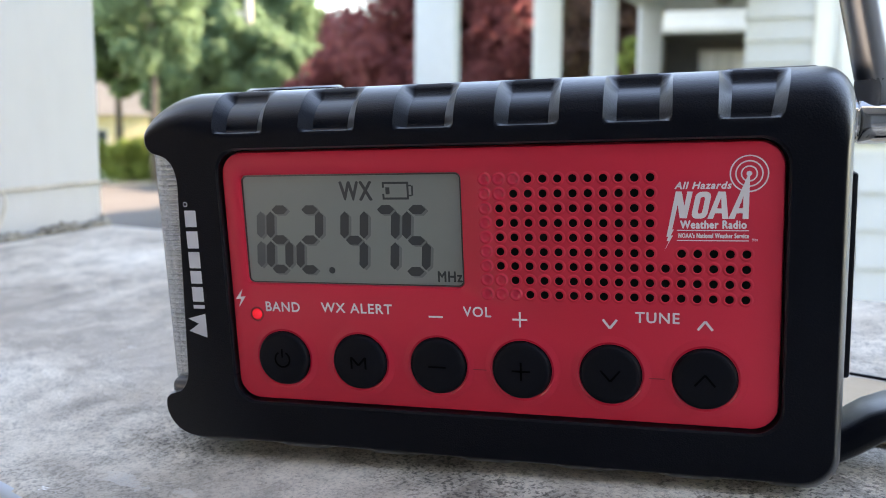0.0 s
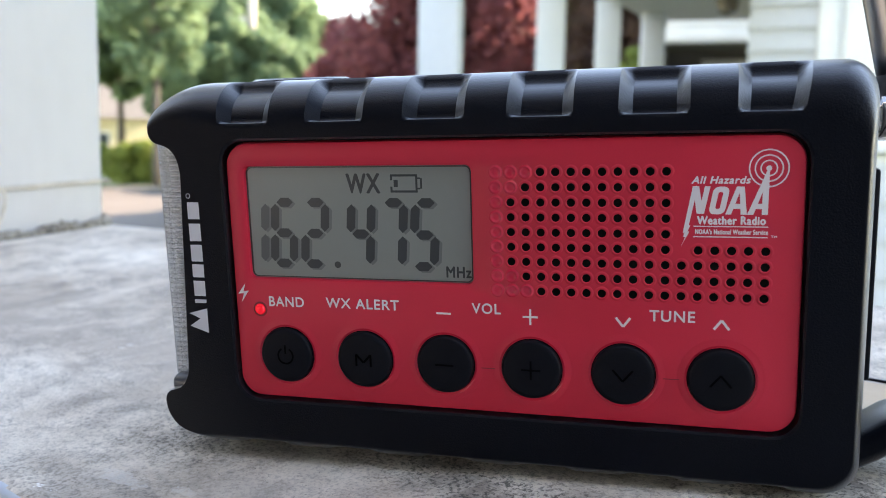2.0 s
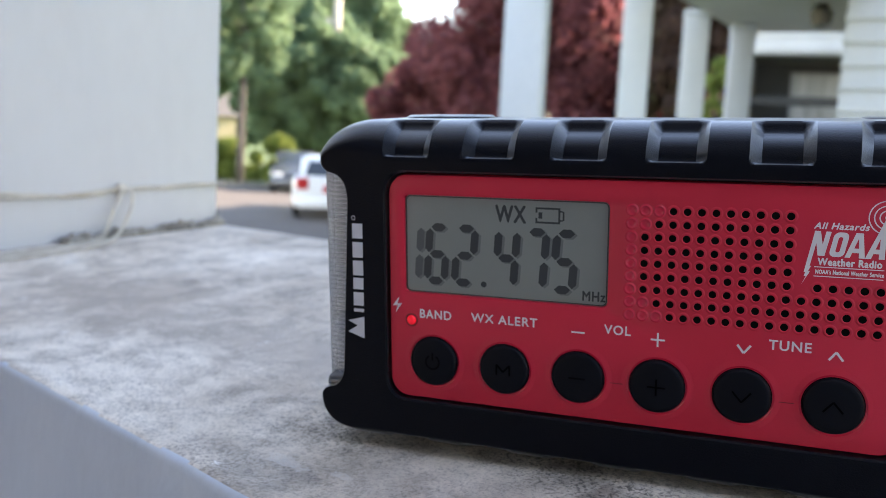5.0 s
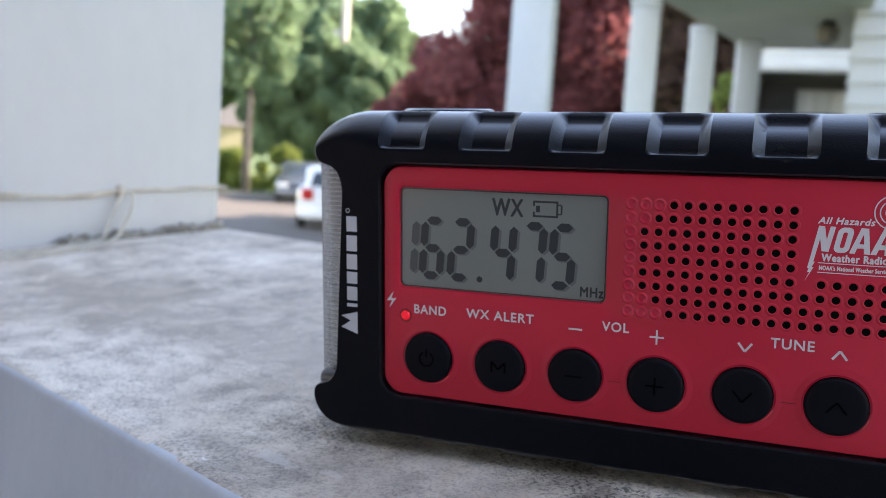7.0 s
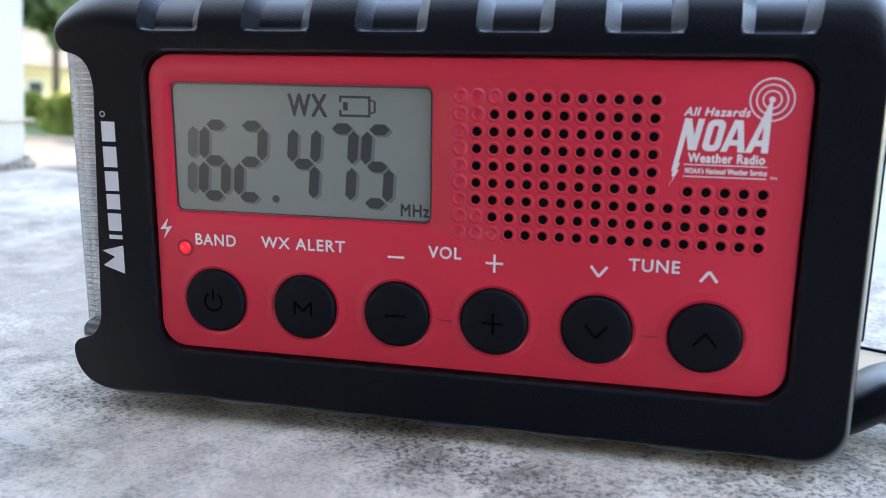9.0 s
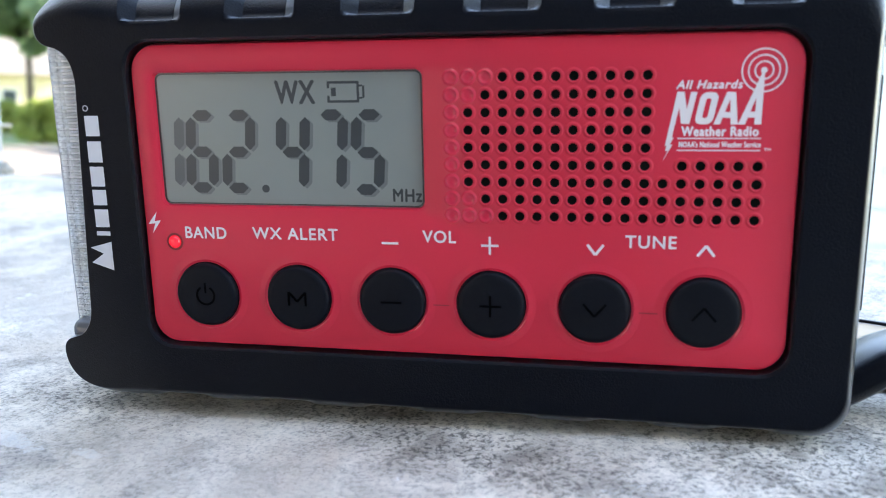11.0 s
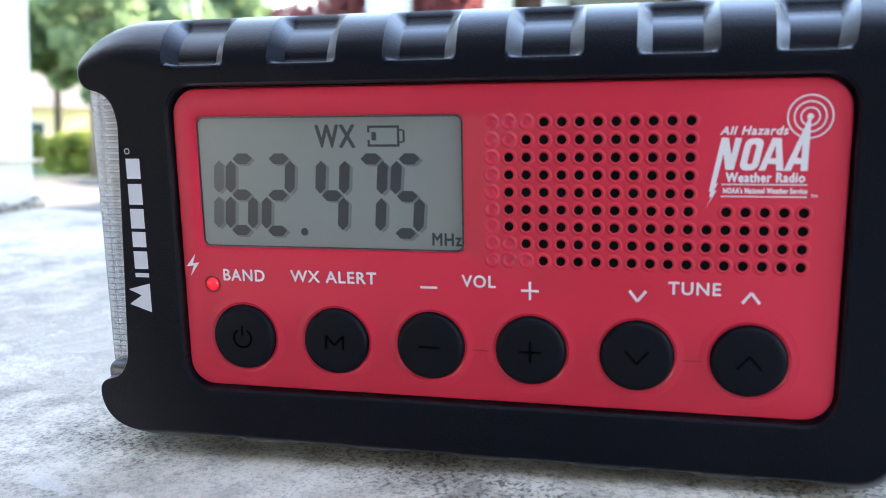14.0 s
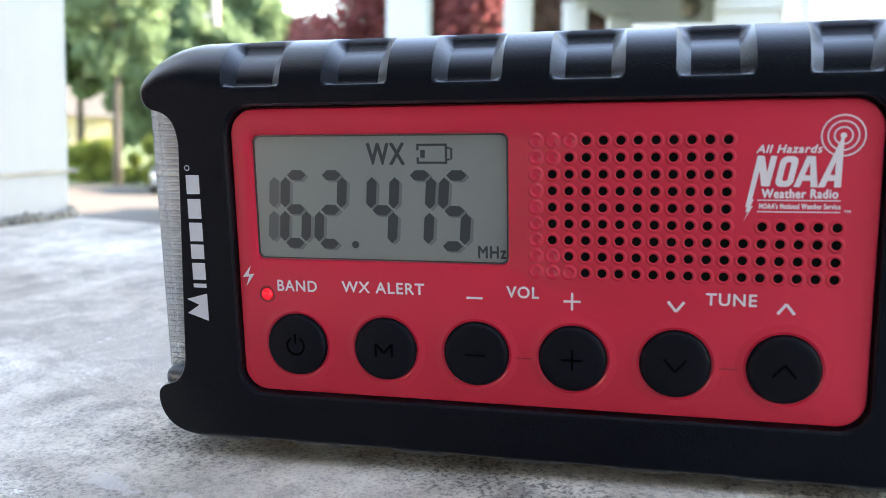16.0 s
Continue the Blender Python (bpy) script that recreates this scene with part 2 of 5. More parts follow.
lawn = mat("lawn", [(0.25, (0.06, 0.10, 0.03)), (0.55, (0.10, 0.15, 0.045)), (0.8, (0.15, 0.19, 0.065))], scale=0.6, fine=9.0, rough=0.9, bump=0.03)
silver_paint = plain("silver_paint", (0.15, 0.165, 0.19), rough=0.25, metal=0.6, spread=0.04)
white_car_paint = plain("white_car_paint", (0.78, 0.77, 0.75), rough=0.25, spread=0.03)
tyre_rubber = plain("tyre_rubber", (0.02, 0.02, 0.02), rough=0.8)
lamp_red = plain("lamp_red", (0.5, 0.02, 0.02), rough=0.2)
lamp_clear = plain("lamp_clear", (0.75, 0.75, 0.72), rough=0.12)
iron = plain("iron", (0.035, 0.033, 0.03), rough=0.5, metal=0.5)
roof_shingle = mat("roof_shingle", [(0.3, (0.09, 0.085, 0.08)), (0.7, (0.16, 0.15, 0.14))], scale=2.0, fine=12.0, rough=0.9)
cream_paint = mat("cream_paint", [(0.3, (0.40, 0.33, 0.20)), (0.7, (0.52, 0.44, 0.29))], scale=1.0, fine=10.0, rough=0.7)


def leaf_mat(name, dark, mid, light, sheen=0.45):
    m = mat(name, [(0.22, dark), (0.5, mid), (0.8, light)], scale=0.35, fine=1.3, rough=sheen, random_amount=0.35, island=True)
    n, l = m.node_tree.nodes, m.node_tree.links
    out, b = n["Material Output"], n["Principled BSDF"]
    b.inputs["Specular IOR Level"].default_value = 0.15
    tr = n.new("ShaderNodeBsdfTranslucent")
    mx = n.new("ShaderNodeMixShader")
    mx.inputs[0].default_value = 0.6
    l.new(b.inputs["Base Color"].links[0].from_socket, tr.inputs["Color"])
    l.new(b.outputs[0], mx.inputs[1])
    l.new(tr.outputs[0], mx.inputs[2])
    l.new(mx.outputs[0], out.inputs["Surface"])
    return m


green_leaf = leaf_mat("green_leaf", (0.16, 0.24, 0.145), (0.20, 0.295, 0.17), (0.235, 0.33, 0.19))
lime_leaf = leaf_mat("lime_leaf", (0.16, 0.21, 0.06), (0.24, 0.30, 0.085), (0.33, 0.38, 0.12))
red_leaf = leaf_mat("red_leaf", (0.165, 0.062, 0.066), (0.245, 0.083, 0.09), (0.32, 0.125, 0.122))
bronze_leaf = leaf_mat("bronze_leaf", (0.07, 0.045, 0.042), (0.12, 0.075, 0.06), (0.16, 0.16, 0.06))


# ---- building blocks ----
def part(name, bm, material, parent=None, label="", smooth=None):
    me = bpy.data.meshes.new(name)
    bm.to_mesh(me)
    bm.free()
    return mesh_part(name, me, material, parent, label, smooth)


def mesh_part(name, me, material, parent=None, label="", smooth=None):
    if material:
        me.materials.append(material)
    if smooth is not None:
        me.shade_smooth()
        if smooth < 180:
            me.set_sharp_from_angle(angle=radians(smooth))
    ob = new(name, me)
    if parent:
        ob.parent = parent
    if label:
        ob["label"] = label
    return ob


def empty(name, m=None):
    ob = new(name)
    ob.empty_display_size = 0.05
    if m:
        ob.matrix_world = m
    return ob


def box(bm, x0, x1, y0, y1, z0, z1, bevel=0.0, segments=2):
    r = bmesh.ops.create_cube(bm, size=1.0, matrix=Matrix.LocRotScale(((x0 + x1) / 2, (y0 + y1) / 2, (z0 + z1) / 2), None, (x1 - x0, y1 - y0, z1 - z0)))
    if bevel:
        edges = list({e for v in r["verts"] for e in v.link_edges})
        bmesh.ops.bevel(bm, geom=edges, offset=bevel, segments=segments, affect="EDGES", profile=0.5)
    return bm


def cyl(bm, a, b, r0, r1=None, n=24):
    """A capped cone or cylinder from point a to b."""
    a, b = Vector(a), Vector(b)
    d = b - a
    m = Matrix.Translation((a + b) / 2) @ d.to_track_quat("Z", "Y").to_matrix().to_4x4()
    bmesh.ops.create_cone(bm, cap_ends=True, segments=n, radius1=r0, radius2=r0 if r1 is None else r1, depth=d.length, matrix=m)
    return bm


def lathe_y(bm, cx, cz, profile, n=48):
    """Turns rows of (radius, y) about an axis along y."""
    rings = []
    for r, y in profile:
        if r < 1e-7:
            rings.append([bm.verts.new((cx, y, cz))])
        else:
            rings.append([bm.verts.new((cx + r * math.cos(2 * math.pi * k / n), y, cz + r * math.sin(2 * math.pi * k / n))) for k in range(n)])
    for p, q in zip(rings, rings[1:]):
        for k in range(n):
            k2 = (k + 1) % n
            if len(q) == 1:
                bm.faces.new((p[k], p[k2], q[0]))
            elif len(p) == 1:
                bm.faces.new((p[0], q[k2], q[k]))
            else:
                bm.faces.new((p[k], p[k2], q[k2], q[k]))
    bmesh.ops.recalc_face_normals(bm, faces=bm.faces)
    return bm


def tube(bm, points, radius, n=10):
    """A round tube along points."""
    pts = [Vector(p) for p in points]
    rings = []
    for i, p in enumerate(pts):
        d = (pts[min(i + 1, len(pts) - 1)] - pts[max(i - 1, 0)]).normalized()
        s = d.orthogonal().normalized() if i == 0 else (rings_side - d * rings_side.dot(d)).normalized()
        rings_side = s
        t = d.cross(s)
        r = radius(i / (len(pts) - 1)) if callable(radius) else radius
        rings.append([bm.verts.new(p + (s * math.cos(2 * math.pi * k / n) + t * math.sin(2 * math.pi * k / n)) * r) for k in range(n)])
    for p, q in zip(rings, rings[1:]):
        for k in range(n):
            bm.faces.new((p[k], p[(k + 1) % n], q[(k + 1) % n], q[k]))
    bm.faces.new(rings[0][::-1])
    bm.faces.new(rings[-1])
    return bm


def plate(bm, points, y_front, y_back):
    """A flat plate in x and z with a thickness along y."""
    front = [bm.verts.new((x, y_front, z)) for x, z in points]
    back = [bm.verts.new((x, y_back, z)) for x, z in points]
    bm.faces.new(front)
    bm.faces.new(back[::-1])
    for k in range(len(points)):
        bm.faces.new((front[k], back[k], back[(k + 1) % len(points)], front[(k + 1) % len(points)]))
    bmesh.ops.recalc_face_normals(bm, faces=bm.faces)
    return bm


def rounded(x0, x1, z0, z1, r, n=8):
    """Corner points of a rounded rectangle; r: the radius or four of them (bottom left, bottom right, top right, top left)."""
    rs = r if isinstance(r, tuple) else (r,) * 4
    out = []
    for (cx, cz, a), q in zip(((x0, z0, 180), (x1, z0, 270), (x1, z1, 0), (x0, z1, 90)), rs):
        mx, mz = cx + (q if cx == x0 else -q), cz + (q if cz == z0 else -q)
        out += [(mx + q * math.cos(radians(a + 90 * k / n)), mz + q * math.sin(radians(a + 90 * k / n))) for k in range(n + 1)]
    return out


def text_mesh(body, size, space=1.0, shear=0.0, extrude=0.0):
    cu = bpy.data.curves.new("text", "FONT")
    cu.body, cu.size, cu.space_character, cu.shear = body, size, space, shear
    cu.align_x, cu.align_y, cu.extrude, cu.resolution_u = "CENTER", "CENTER", extrude, 4
    ob = new("text", cu)
    bpy.context.view_layer.update()
    me = bpy.data.meshes.new_from_object(ob.evaluated_get(bpy.context.evaluated_depsgraph_get()))
    bpy.data.objects.remove(ob)
    bpy.data.curves.remove(cu)
    return me


def face_text(name, body, x, z, width, height, y, material, parent, bold=0.0, shear=0.0, label=""):
    """Lettering on a face that looks along -y, fitted to a width and a height."""
    me = text_mesh(body, 1.0, space=1.12, shear=shear)
    co = np.array([v.co for v in me.vertices])
    lo, hi = co.min(0), co.max(0)
    sx, sz = width / (hi[0] - lo[0]), height / (hi[1] - lo[1])
    for v in me.vertices:
        px, pz = (v.co.x - (lo[0] + hi[0]) / 2) * sx, (v.co.y - (lo[1] + hi[1]) / 2) * sz
        v.co = (x + px, y, z + pz)
    if bold:
        bm = bmesh.new()
        bm.from_mesh(me)
        for dx, dz in ((bold, 0), (-bold, 0), (0, bold), (0, -bold)):
            extra = bmesh.new()
            extra.from_mesh(me)
            bmesh.ops.translate(extra, verts=extra.verts, vec=(dx, 0.000004 * (1 if dx else 2) * (1 if dx + dz > 0 else -1), dz))
            tmp = bpy.data.meshes.new("tmp")
            extra.to_mesh(tmp)
            extra.free()
            bm.from_mesh(tmp)
            bpy.data.meshes.remove(tmp)
        bm.to_mesh(me)
        bm.free()
    return mesh_part(name, me, material, parent, label)


# ---- the ledge and the post ----
U, V = Vector((0.92, -0.392, 0)), Vector((0.392, 0.92, 0))
LEVEL_POSE = Matrix(((U.x, V.x, 0, 0), (U.y, V.y, 0, 0), (0, 0, 1, 0), (0, 0, 0, 1)))
SLOPE = pose(0, 0, 0, 4.126, -2.739, 0.423)  # the ledge's top falls away towards the porch
LEDGE_POSE = SLOPE @ LEVEL_POSE
POST_POSE = Matrix.Translation(LEDGE_POSE @ Vector((-0.592, 0.131, 0))) @ LEVEL_POSE
GROUND = -1.8


def build_ledge():
    """A solid half-wall with a worn, rounded front arris; u along, v across."""
    u0, u1, v0, v1 = -1.5, 1.28, -0.078, 0.235
    us = np.concatenate([np.linspace(u0, -0.62, 30, endpoint=False), np.arange(-0.62, 0.45, 0.0035), np.linspace(0.45, u1, 40)])
    prof = [(v0 + 0.002, GROUND), (v0 + 0.001, -0.4), (v0, -0.2)] + [(v0, z) for z in np.linspace(-0.16, -0.0036, 30)]
    prof += [(v0 + 0.0028 * (1 - math.cos(radians(a))), -0.0028 + 0.0028 * math.sin(radians(a))) for a in (15, 35, 55, 75)]
    prof += [(v, 0.0) for v in np.arange(v0 + 0.006, v1 - 0.006, 0.004)]
    prof += [(v1 - 0.004, -0.0005), (v1 - 0.001, -0.003), (v1, -0.008), (v1, -0.1), (v1, GROUND)]
    verts, faces = [], []
    for u in us:
        for k, (v, z) in enumerate(prof):
            n1 = noise.noise((u * 14, v * 14, z * 14)) * 0.0007 + noise.noise((u * 70, v * 70, z * 70)) * 0.0003
            edge = max(0.0, noise.noise((u * 32, 3.0, 1.0)) + 0.1) * 0.0018
            dv = dz = 0.0
            if abs(v - v0) < 0.006 and z > -0.012:
                dv, dz = edge, -edge * 0.7
            if z > -0.001 and v > v0 + 0.006:
                dz += n1 - 0.0009
            elif abs(v - v0) < 0.003:
                dv += n1
            down = min(z, 0.0)
            verts.append((u + 0.0155 * down, v + dv + 0.0855 * down, z + dz))
    w = len(prof)
    for i in range(len(us) - 1):
        for k in range(w - 1):
            faces.append((i * w + k, (i + 1) * w + k, (i + 1) * w + k + 1, i * w + k + 1))
    faces += [tuple(range(w)), tuple((len(us) - 1) * w + k for k in range(w))[::-1]]
    me = bpy.data.meshes.new("ledge")
    me.from_pydata(verts, [], faces)
    bm = bmesh.new()
    bm.from_mesh(me)
    bmesh.ops.recalc_face_normals(bm, faces=bm.faces)
    bm.to_mesh(me)
    bm.free()
    ob = mesh_part("wall_ledge", me, concrete, smooth=50)
    me.materials.append(face_cool_paint)
    for p in me.polygons:
        if p.normal.y < -0.3 and p.center.z < -0.0006:
            p.material_index = 1
    ob.matrix_world = LEDGE_POSE
    return tagged(ob, "low porch wall with a worn white-painted concrete top", "wall", kind="structure")


build_ledge()


def build_post():
    bm = bmesh.new()
    box(bm, -0.37, 0.0, -0.206, 0.096, -0.06, 1.27, 0.004, 3)
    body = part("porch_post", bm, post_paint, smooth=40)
    body.matrix_world = POST_POSE
    return tagged(body, "square white painted porch post standing on the low wall", "post", kind="structure")


build_post()


def build_rope():
    """A thin cord tied round the post, with a knot and two loose ends that hang onto the ledge."""
    root = empty("rope", Matrix.Translation(POST_POSE.translation))
    def on_post(x, y, z):
        return POST_POSE @ Vector((x, y, z)) - POST_POSE.translation
    def on_ledge(u, v, z):
        return LEDGE_POSE @ Vector((u, v, z)) - POST_POSE.translation
    def strand(name, pts, r):
        fine = []
        for i in range(len(pts) - 1):
            p0, p1, p2, p3 = pts[max(i - 1, 0)], pts[i], pts[i + 1], pts[min(i + 2, len(pts) - 1)]
            for k in range(8):
                t = k / 8
                fine.append(0.5 * (2 * p1 + (p2 - p0) * t + (2 * p0 - 5 * p1 + 4 * p2 - p3) * t * t + (3 * p1 - p0 - 3 * p2 + p3) * t ** 3))
        fine.append(pts[-1])
        part(name, tube(bmesh.new(), fine, r, 8), rope_fibre, root, smooth=180)
    e, g = -0.588, 0.0016
    strand("loop", [on_post(*p) for p in ((-0.36, 0.0985, 0.046), (-0.1, 0.0985, 0.046), (-0.004, 0.098, 0.046), (0.002, 0.094, 0.0462), (0.002, 0.04, 0.0427), (0.002, 0.0, 0.040), (0.002, -0.04, 0.0345), (0.002, -0.09, 0.036), (0.002, -0.15, 0.037), (0.002, -0.203, 0.037), (-0.003, -0.2085, 0.037), (-0.36, -0.2085, 0.04))], 0.0018)
    strand("loop", [on_post(*p) for p in ((0.003, 0.0, 0.042), (0.003, -0.03, 0.037), (0.003, -0.08, 0.033), (0.003, -0.16, 0.032), (0.003, -0.205, 0.032))], 0.0014)
    strand("loose_end", [on_post(0.005, 0.0, 0.041), on_post(0.008, -0.003, 0.036), on_ledge(e + 0.010, 0.120, 0.02), on_ledge(e + 0.011, 0.112, 0.005)] + [on_ledge(e + u, v, g) for u, v in ((0.018, 0.10), (0.03, 0.07), (0.032, 0.03), (0.028, -0.03), (0.02, -0.07))], 0.0013)
    strand("loose_end", [on_post(0.005, 0.002, 0.041), on_post(0.009, 0.007, 0.038), on_ledge(e + 0.011, 0.137, 0.025), on_ledge(e + 0.014, 0.125, 0.007)] + [on_ledge(e + u, v, g) for u, v in ((0.028, 0.108), (0.055, 0.07), (0.058, 0.02), (0.045, -0.04))], 0.0013)
    bm = bmesh.new()
    bmesh.ops.create_icosphere(bm, subdivisions=3, radius=0.0052, matrix=Matrix.Translation(on_post(0.003, 0.0, 0.0405)))
    for v in bm.verts:
        v.co += v.normal * 0.0012 * noise.noise(v.co * 400)
    part("knot", bm, rope_fibre, root, smooth=180)
    return tagged(root, "thin frayed tan cord knotted round the white post", "rope")


build_rope()


def build_debris():
    """Crumbled mortar and dirt along the foot of the post."""
    rng = random.Random(5)
    bm = bmesh.new()
    for k in range(320):
        v = rng.uniform(0.08, 0.228)
        s = rng.uniform(0.0012, 0.0034) * (0.7 + 0.6 * abs(math.sin(v * 60)))
        p = (-0.588 + rng.uniform(0.0, 0.007), v, s * 0.45)
        r = bmesh.ops.create_icosphere(bm, subdivisions=2, radius=s, matrix=Matrix.LocRotScale(p, Euler((rng.random() * 3, rng.random() * 3, rng.random() * 3)), (1.0, rng.uniform(1, 2.4), rng.uniform(0.6, 1.1))))
        for w in r["verts"]:
            w.co += Vector((1, 1, 1)) * 0.0012 * noise.noise(w.co * 350)
    ob = part("mortar_debris", bm, debris, smooth=180)
    ob.matrix_world = LEDGE_POSE
    return tagged(ob, "crumbled grey mortar and dirt along the foot of the post", "debris", kind="stuff")


build_debris()

bm = bmesh.new()
tube(bm, [LEDGE_POSE @ Vector(p) for p in ((0.02, 0.128, 0.0014), (0.06, 0.122, 0.0014), (0.12, 0.118, 0.0014), (0.2, 0.122, 0.0014), (0.24, 0.124, 0.0014))], 0.0006, 6)
# thin beige sheet added to give the warm bright patch behind the radio
card = part("card", box(bmesh.new(), 0.06, 0.25, 0.072, 0.121, 0.0, 0.0008, 0.0003, 1), mat("beige_sheet", [(0.3, (0.50, 0.375, 0.26)), (0.7, (0.58, 0.445, 0.32))], scale=15.0, fine=300.0, rough=0.8))
card.matrix_world = LEDGE_POSE
tagged(card, "thin beige sheet added for a warm bright patch behind the radio", "card")
tagged(part("cord", bm, rubber, smooth=180), "thin black cord lying across the concrete ledge", "cord")


def porch_box(name, u0, u1, v0, v1, z0, z1, material, label, category):
    ob = part(name, box(bmesh.new(), u0, u1, v0, v1, z0, z1), material)
    ob.matrix_world = LEVEL_POSE
    return tagged(ob, label, category, kind="structure")


porch_paint = mat("porch_paint", [(0.3, (0.33, 0.34, 0.36)), (0.7, (0.41, 0.42, 0.44))], scale=1.5, fine=25.0, rough=0.7)
floor_paint = mat("floor_paint", [(0.3, (0.42, 0.42, 0.41)), (0.7, (0.52, 0.515, 0.51))], scale=1.5, fine=25.0, rough=0.6)
# unseen porch round the camera, added to shape light and reflections on the radio
porch_box("floor", -4.5, 1.22, -2.6, -0.17, GROUND, -0.92, floor_paint, "unseen grey porch floor, added to bounce light up", "floor")
porch_box("ceiling_porch", -4.5, 1.22, -2.6, -0.8, 1.32, 1.5, white_paint, "unseen white ceiling, added to limit the sky light", "ceiling")
porch_box("wall_end", -4.64, -4.5, -2.75, -0.10, GROUND, 1.5, porch_paint, "unseen grey wall, added to darken what the radio reflects", "wall")
porch_box("wall_side", 1.22, 1.36, -2.75, -0.10, GROUND, 1.5, white_paint, "unseen white wall, added to close off light from the side", "wall")
porch_box("wall_porch", -4.5, 1.22, -2.75, -2.6, GROUND, 1.5, porch_paint, "unseen grey wall, added behind the camera for the radio to reflect", "wall")


# ---- the radio ----
radio = empty("weather_radio", SLOPE @ pose(-0.0007, 0, 0.0, 0, 0.85, 0))
tagged(radio, "red and black weather radio with grey display on the ledge", "radio")
RIB_X = [-0.0617 + 0.0261 * k for k in range(6)]
RIB_IN, RIB_OUT = 0.0049, 0.0079  # half widths of a grip notch at its floor and at its rim


def smoothstep(a, b, x):
    t = min(1.0, max(0.0, (x - a) / (b - a)))
    return t * t * (3 - 2 * t)


def body_outline():
    """The front outline, anticlockwise from the bottom left; it is notched at the left for the lamp."""
    pts = []
    def line(a, b, n):
        for k in range(n):
            t = k / n
            pts.append((a[0] + (b[0] - a[0]) * t, a[1] + (b[1] - a[1]) * t))
    def arc(cx, cz, rx, rz, a0, a1, n):
        for k in range(n):
            a = radians(a0 + (a1 - a0) * k / n)
            pts.append((cx + rx * math.cos(a), cz + rz * math.sin(a)))
    arc(-0.0745, 0.0138, 0.018, 0.0132, 180, 270, 16)
    line((-0.0745, 0.0006), (0.0825, 0.0006), 266)
    arc(0.0825, 0.0086, 0.008, 0.008, 270, 360, 14)
    line((0.0905, 0.0086), (0.0905, 0.0945), 30)
    arc(0.0835, 0.0945, 0.007, 0.0075, 0, 90, 14)
    stops = {round(0.0835 - 0.159 * k / 165, 5) for k in range(165)}
    stops |= {round(c + s * d, 5) for c in RIB_X for s in (-1, 1) for d in (RIB_IN, RIB_IN + 0.0004, RIB_OUT - 0.0004, RIB_OUT)}
    pts.extend((x, 0.102) for x in sorted(stops, reverse=True) if -0.0755 < x <= 0.0835)
    arc(-0.0755, 0.0922, 0.0162, 0.0098, 90, 180, 20)
    arc(-0.0880, 0.0897, 0.0037, 0.0037, 180, 255, 7)
    arc(-0.0895, 0.0776, 0.0078, 0.0085, 80, 0, 10)
    line((-0.0817, 0.0776), (-0.0842, 0.0252), 24)
    arc(-0.0905, 0.0252, 0.0063, 0.0085, 0, -80, 10)
    arc(-0.0895, 0.0140, 0.003, 0.003, 110, 180, 4)
    return pts


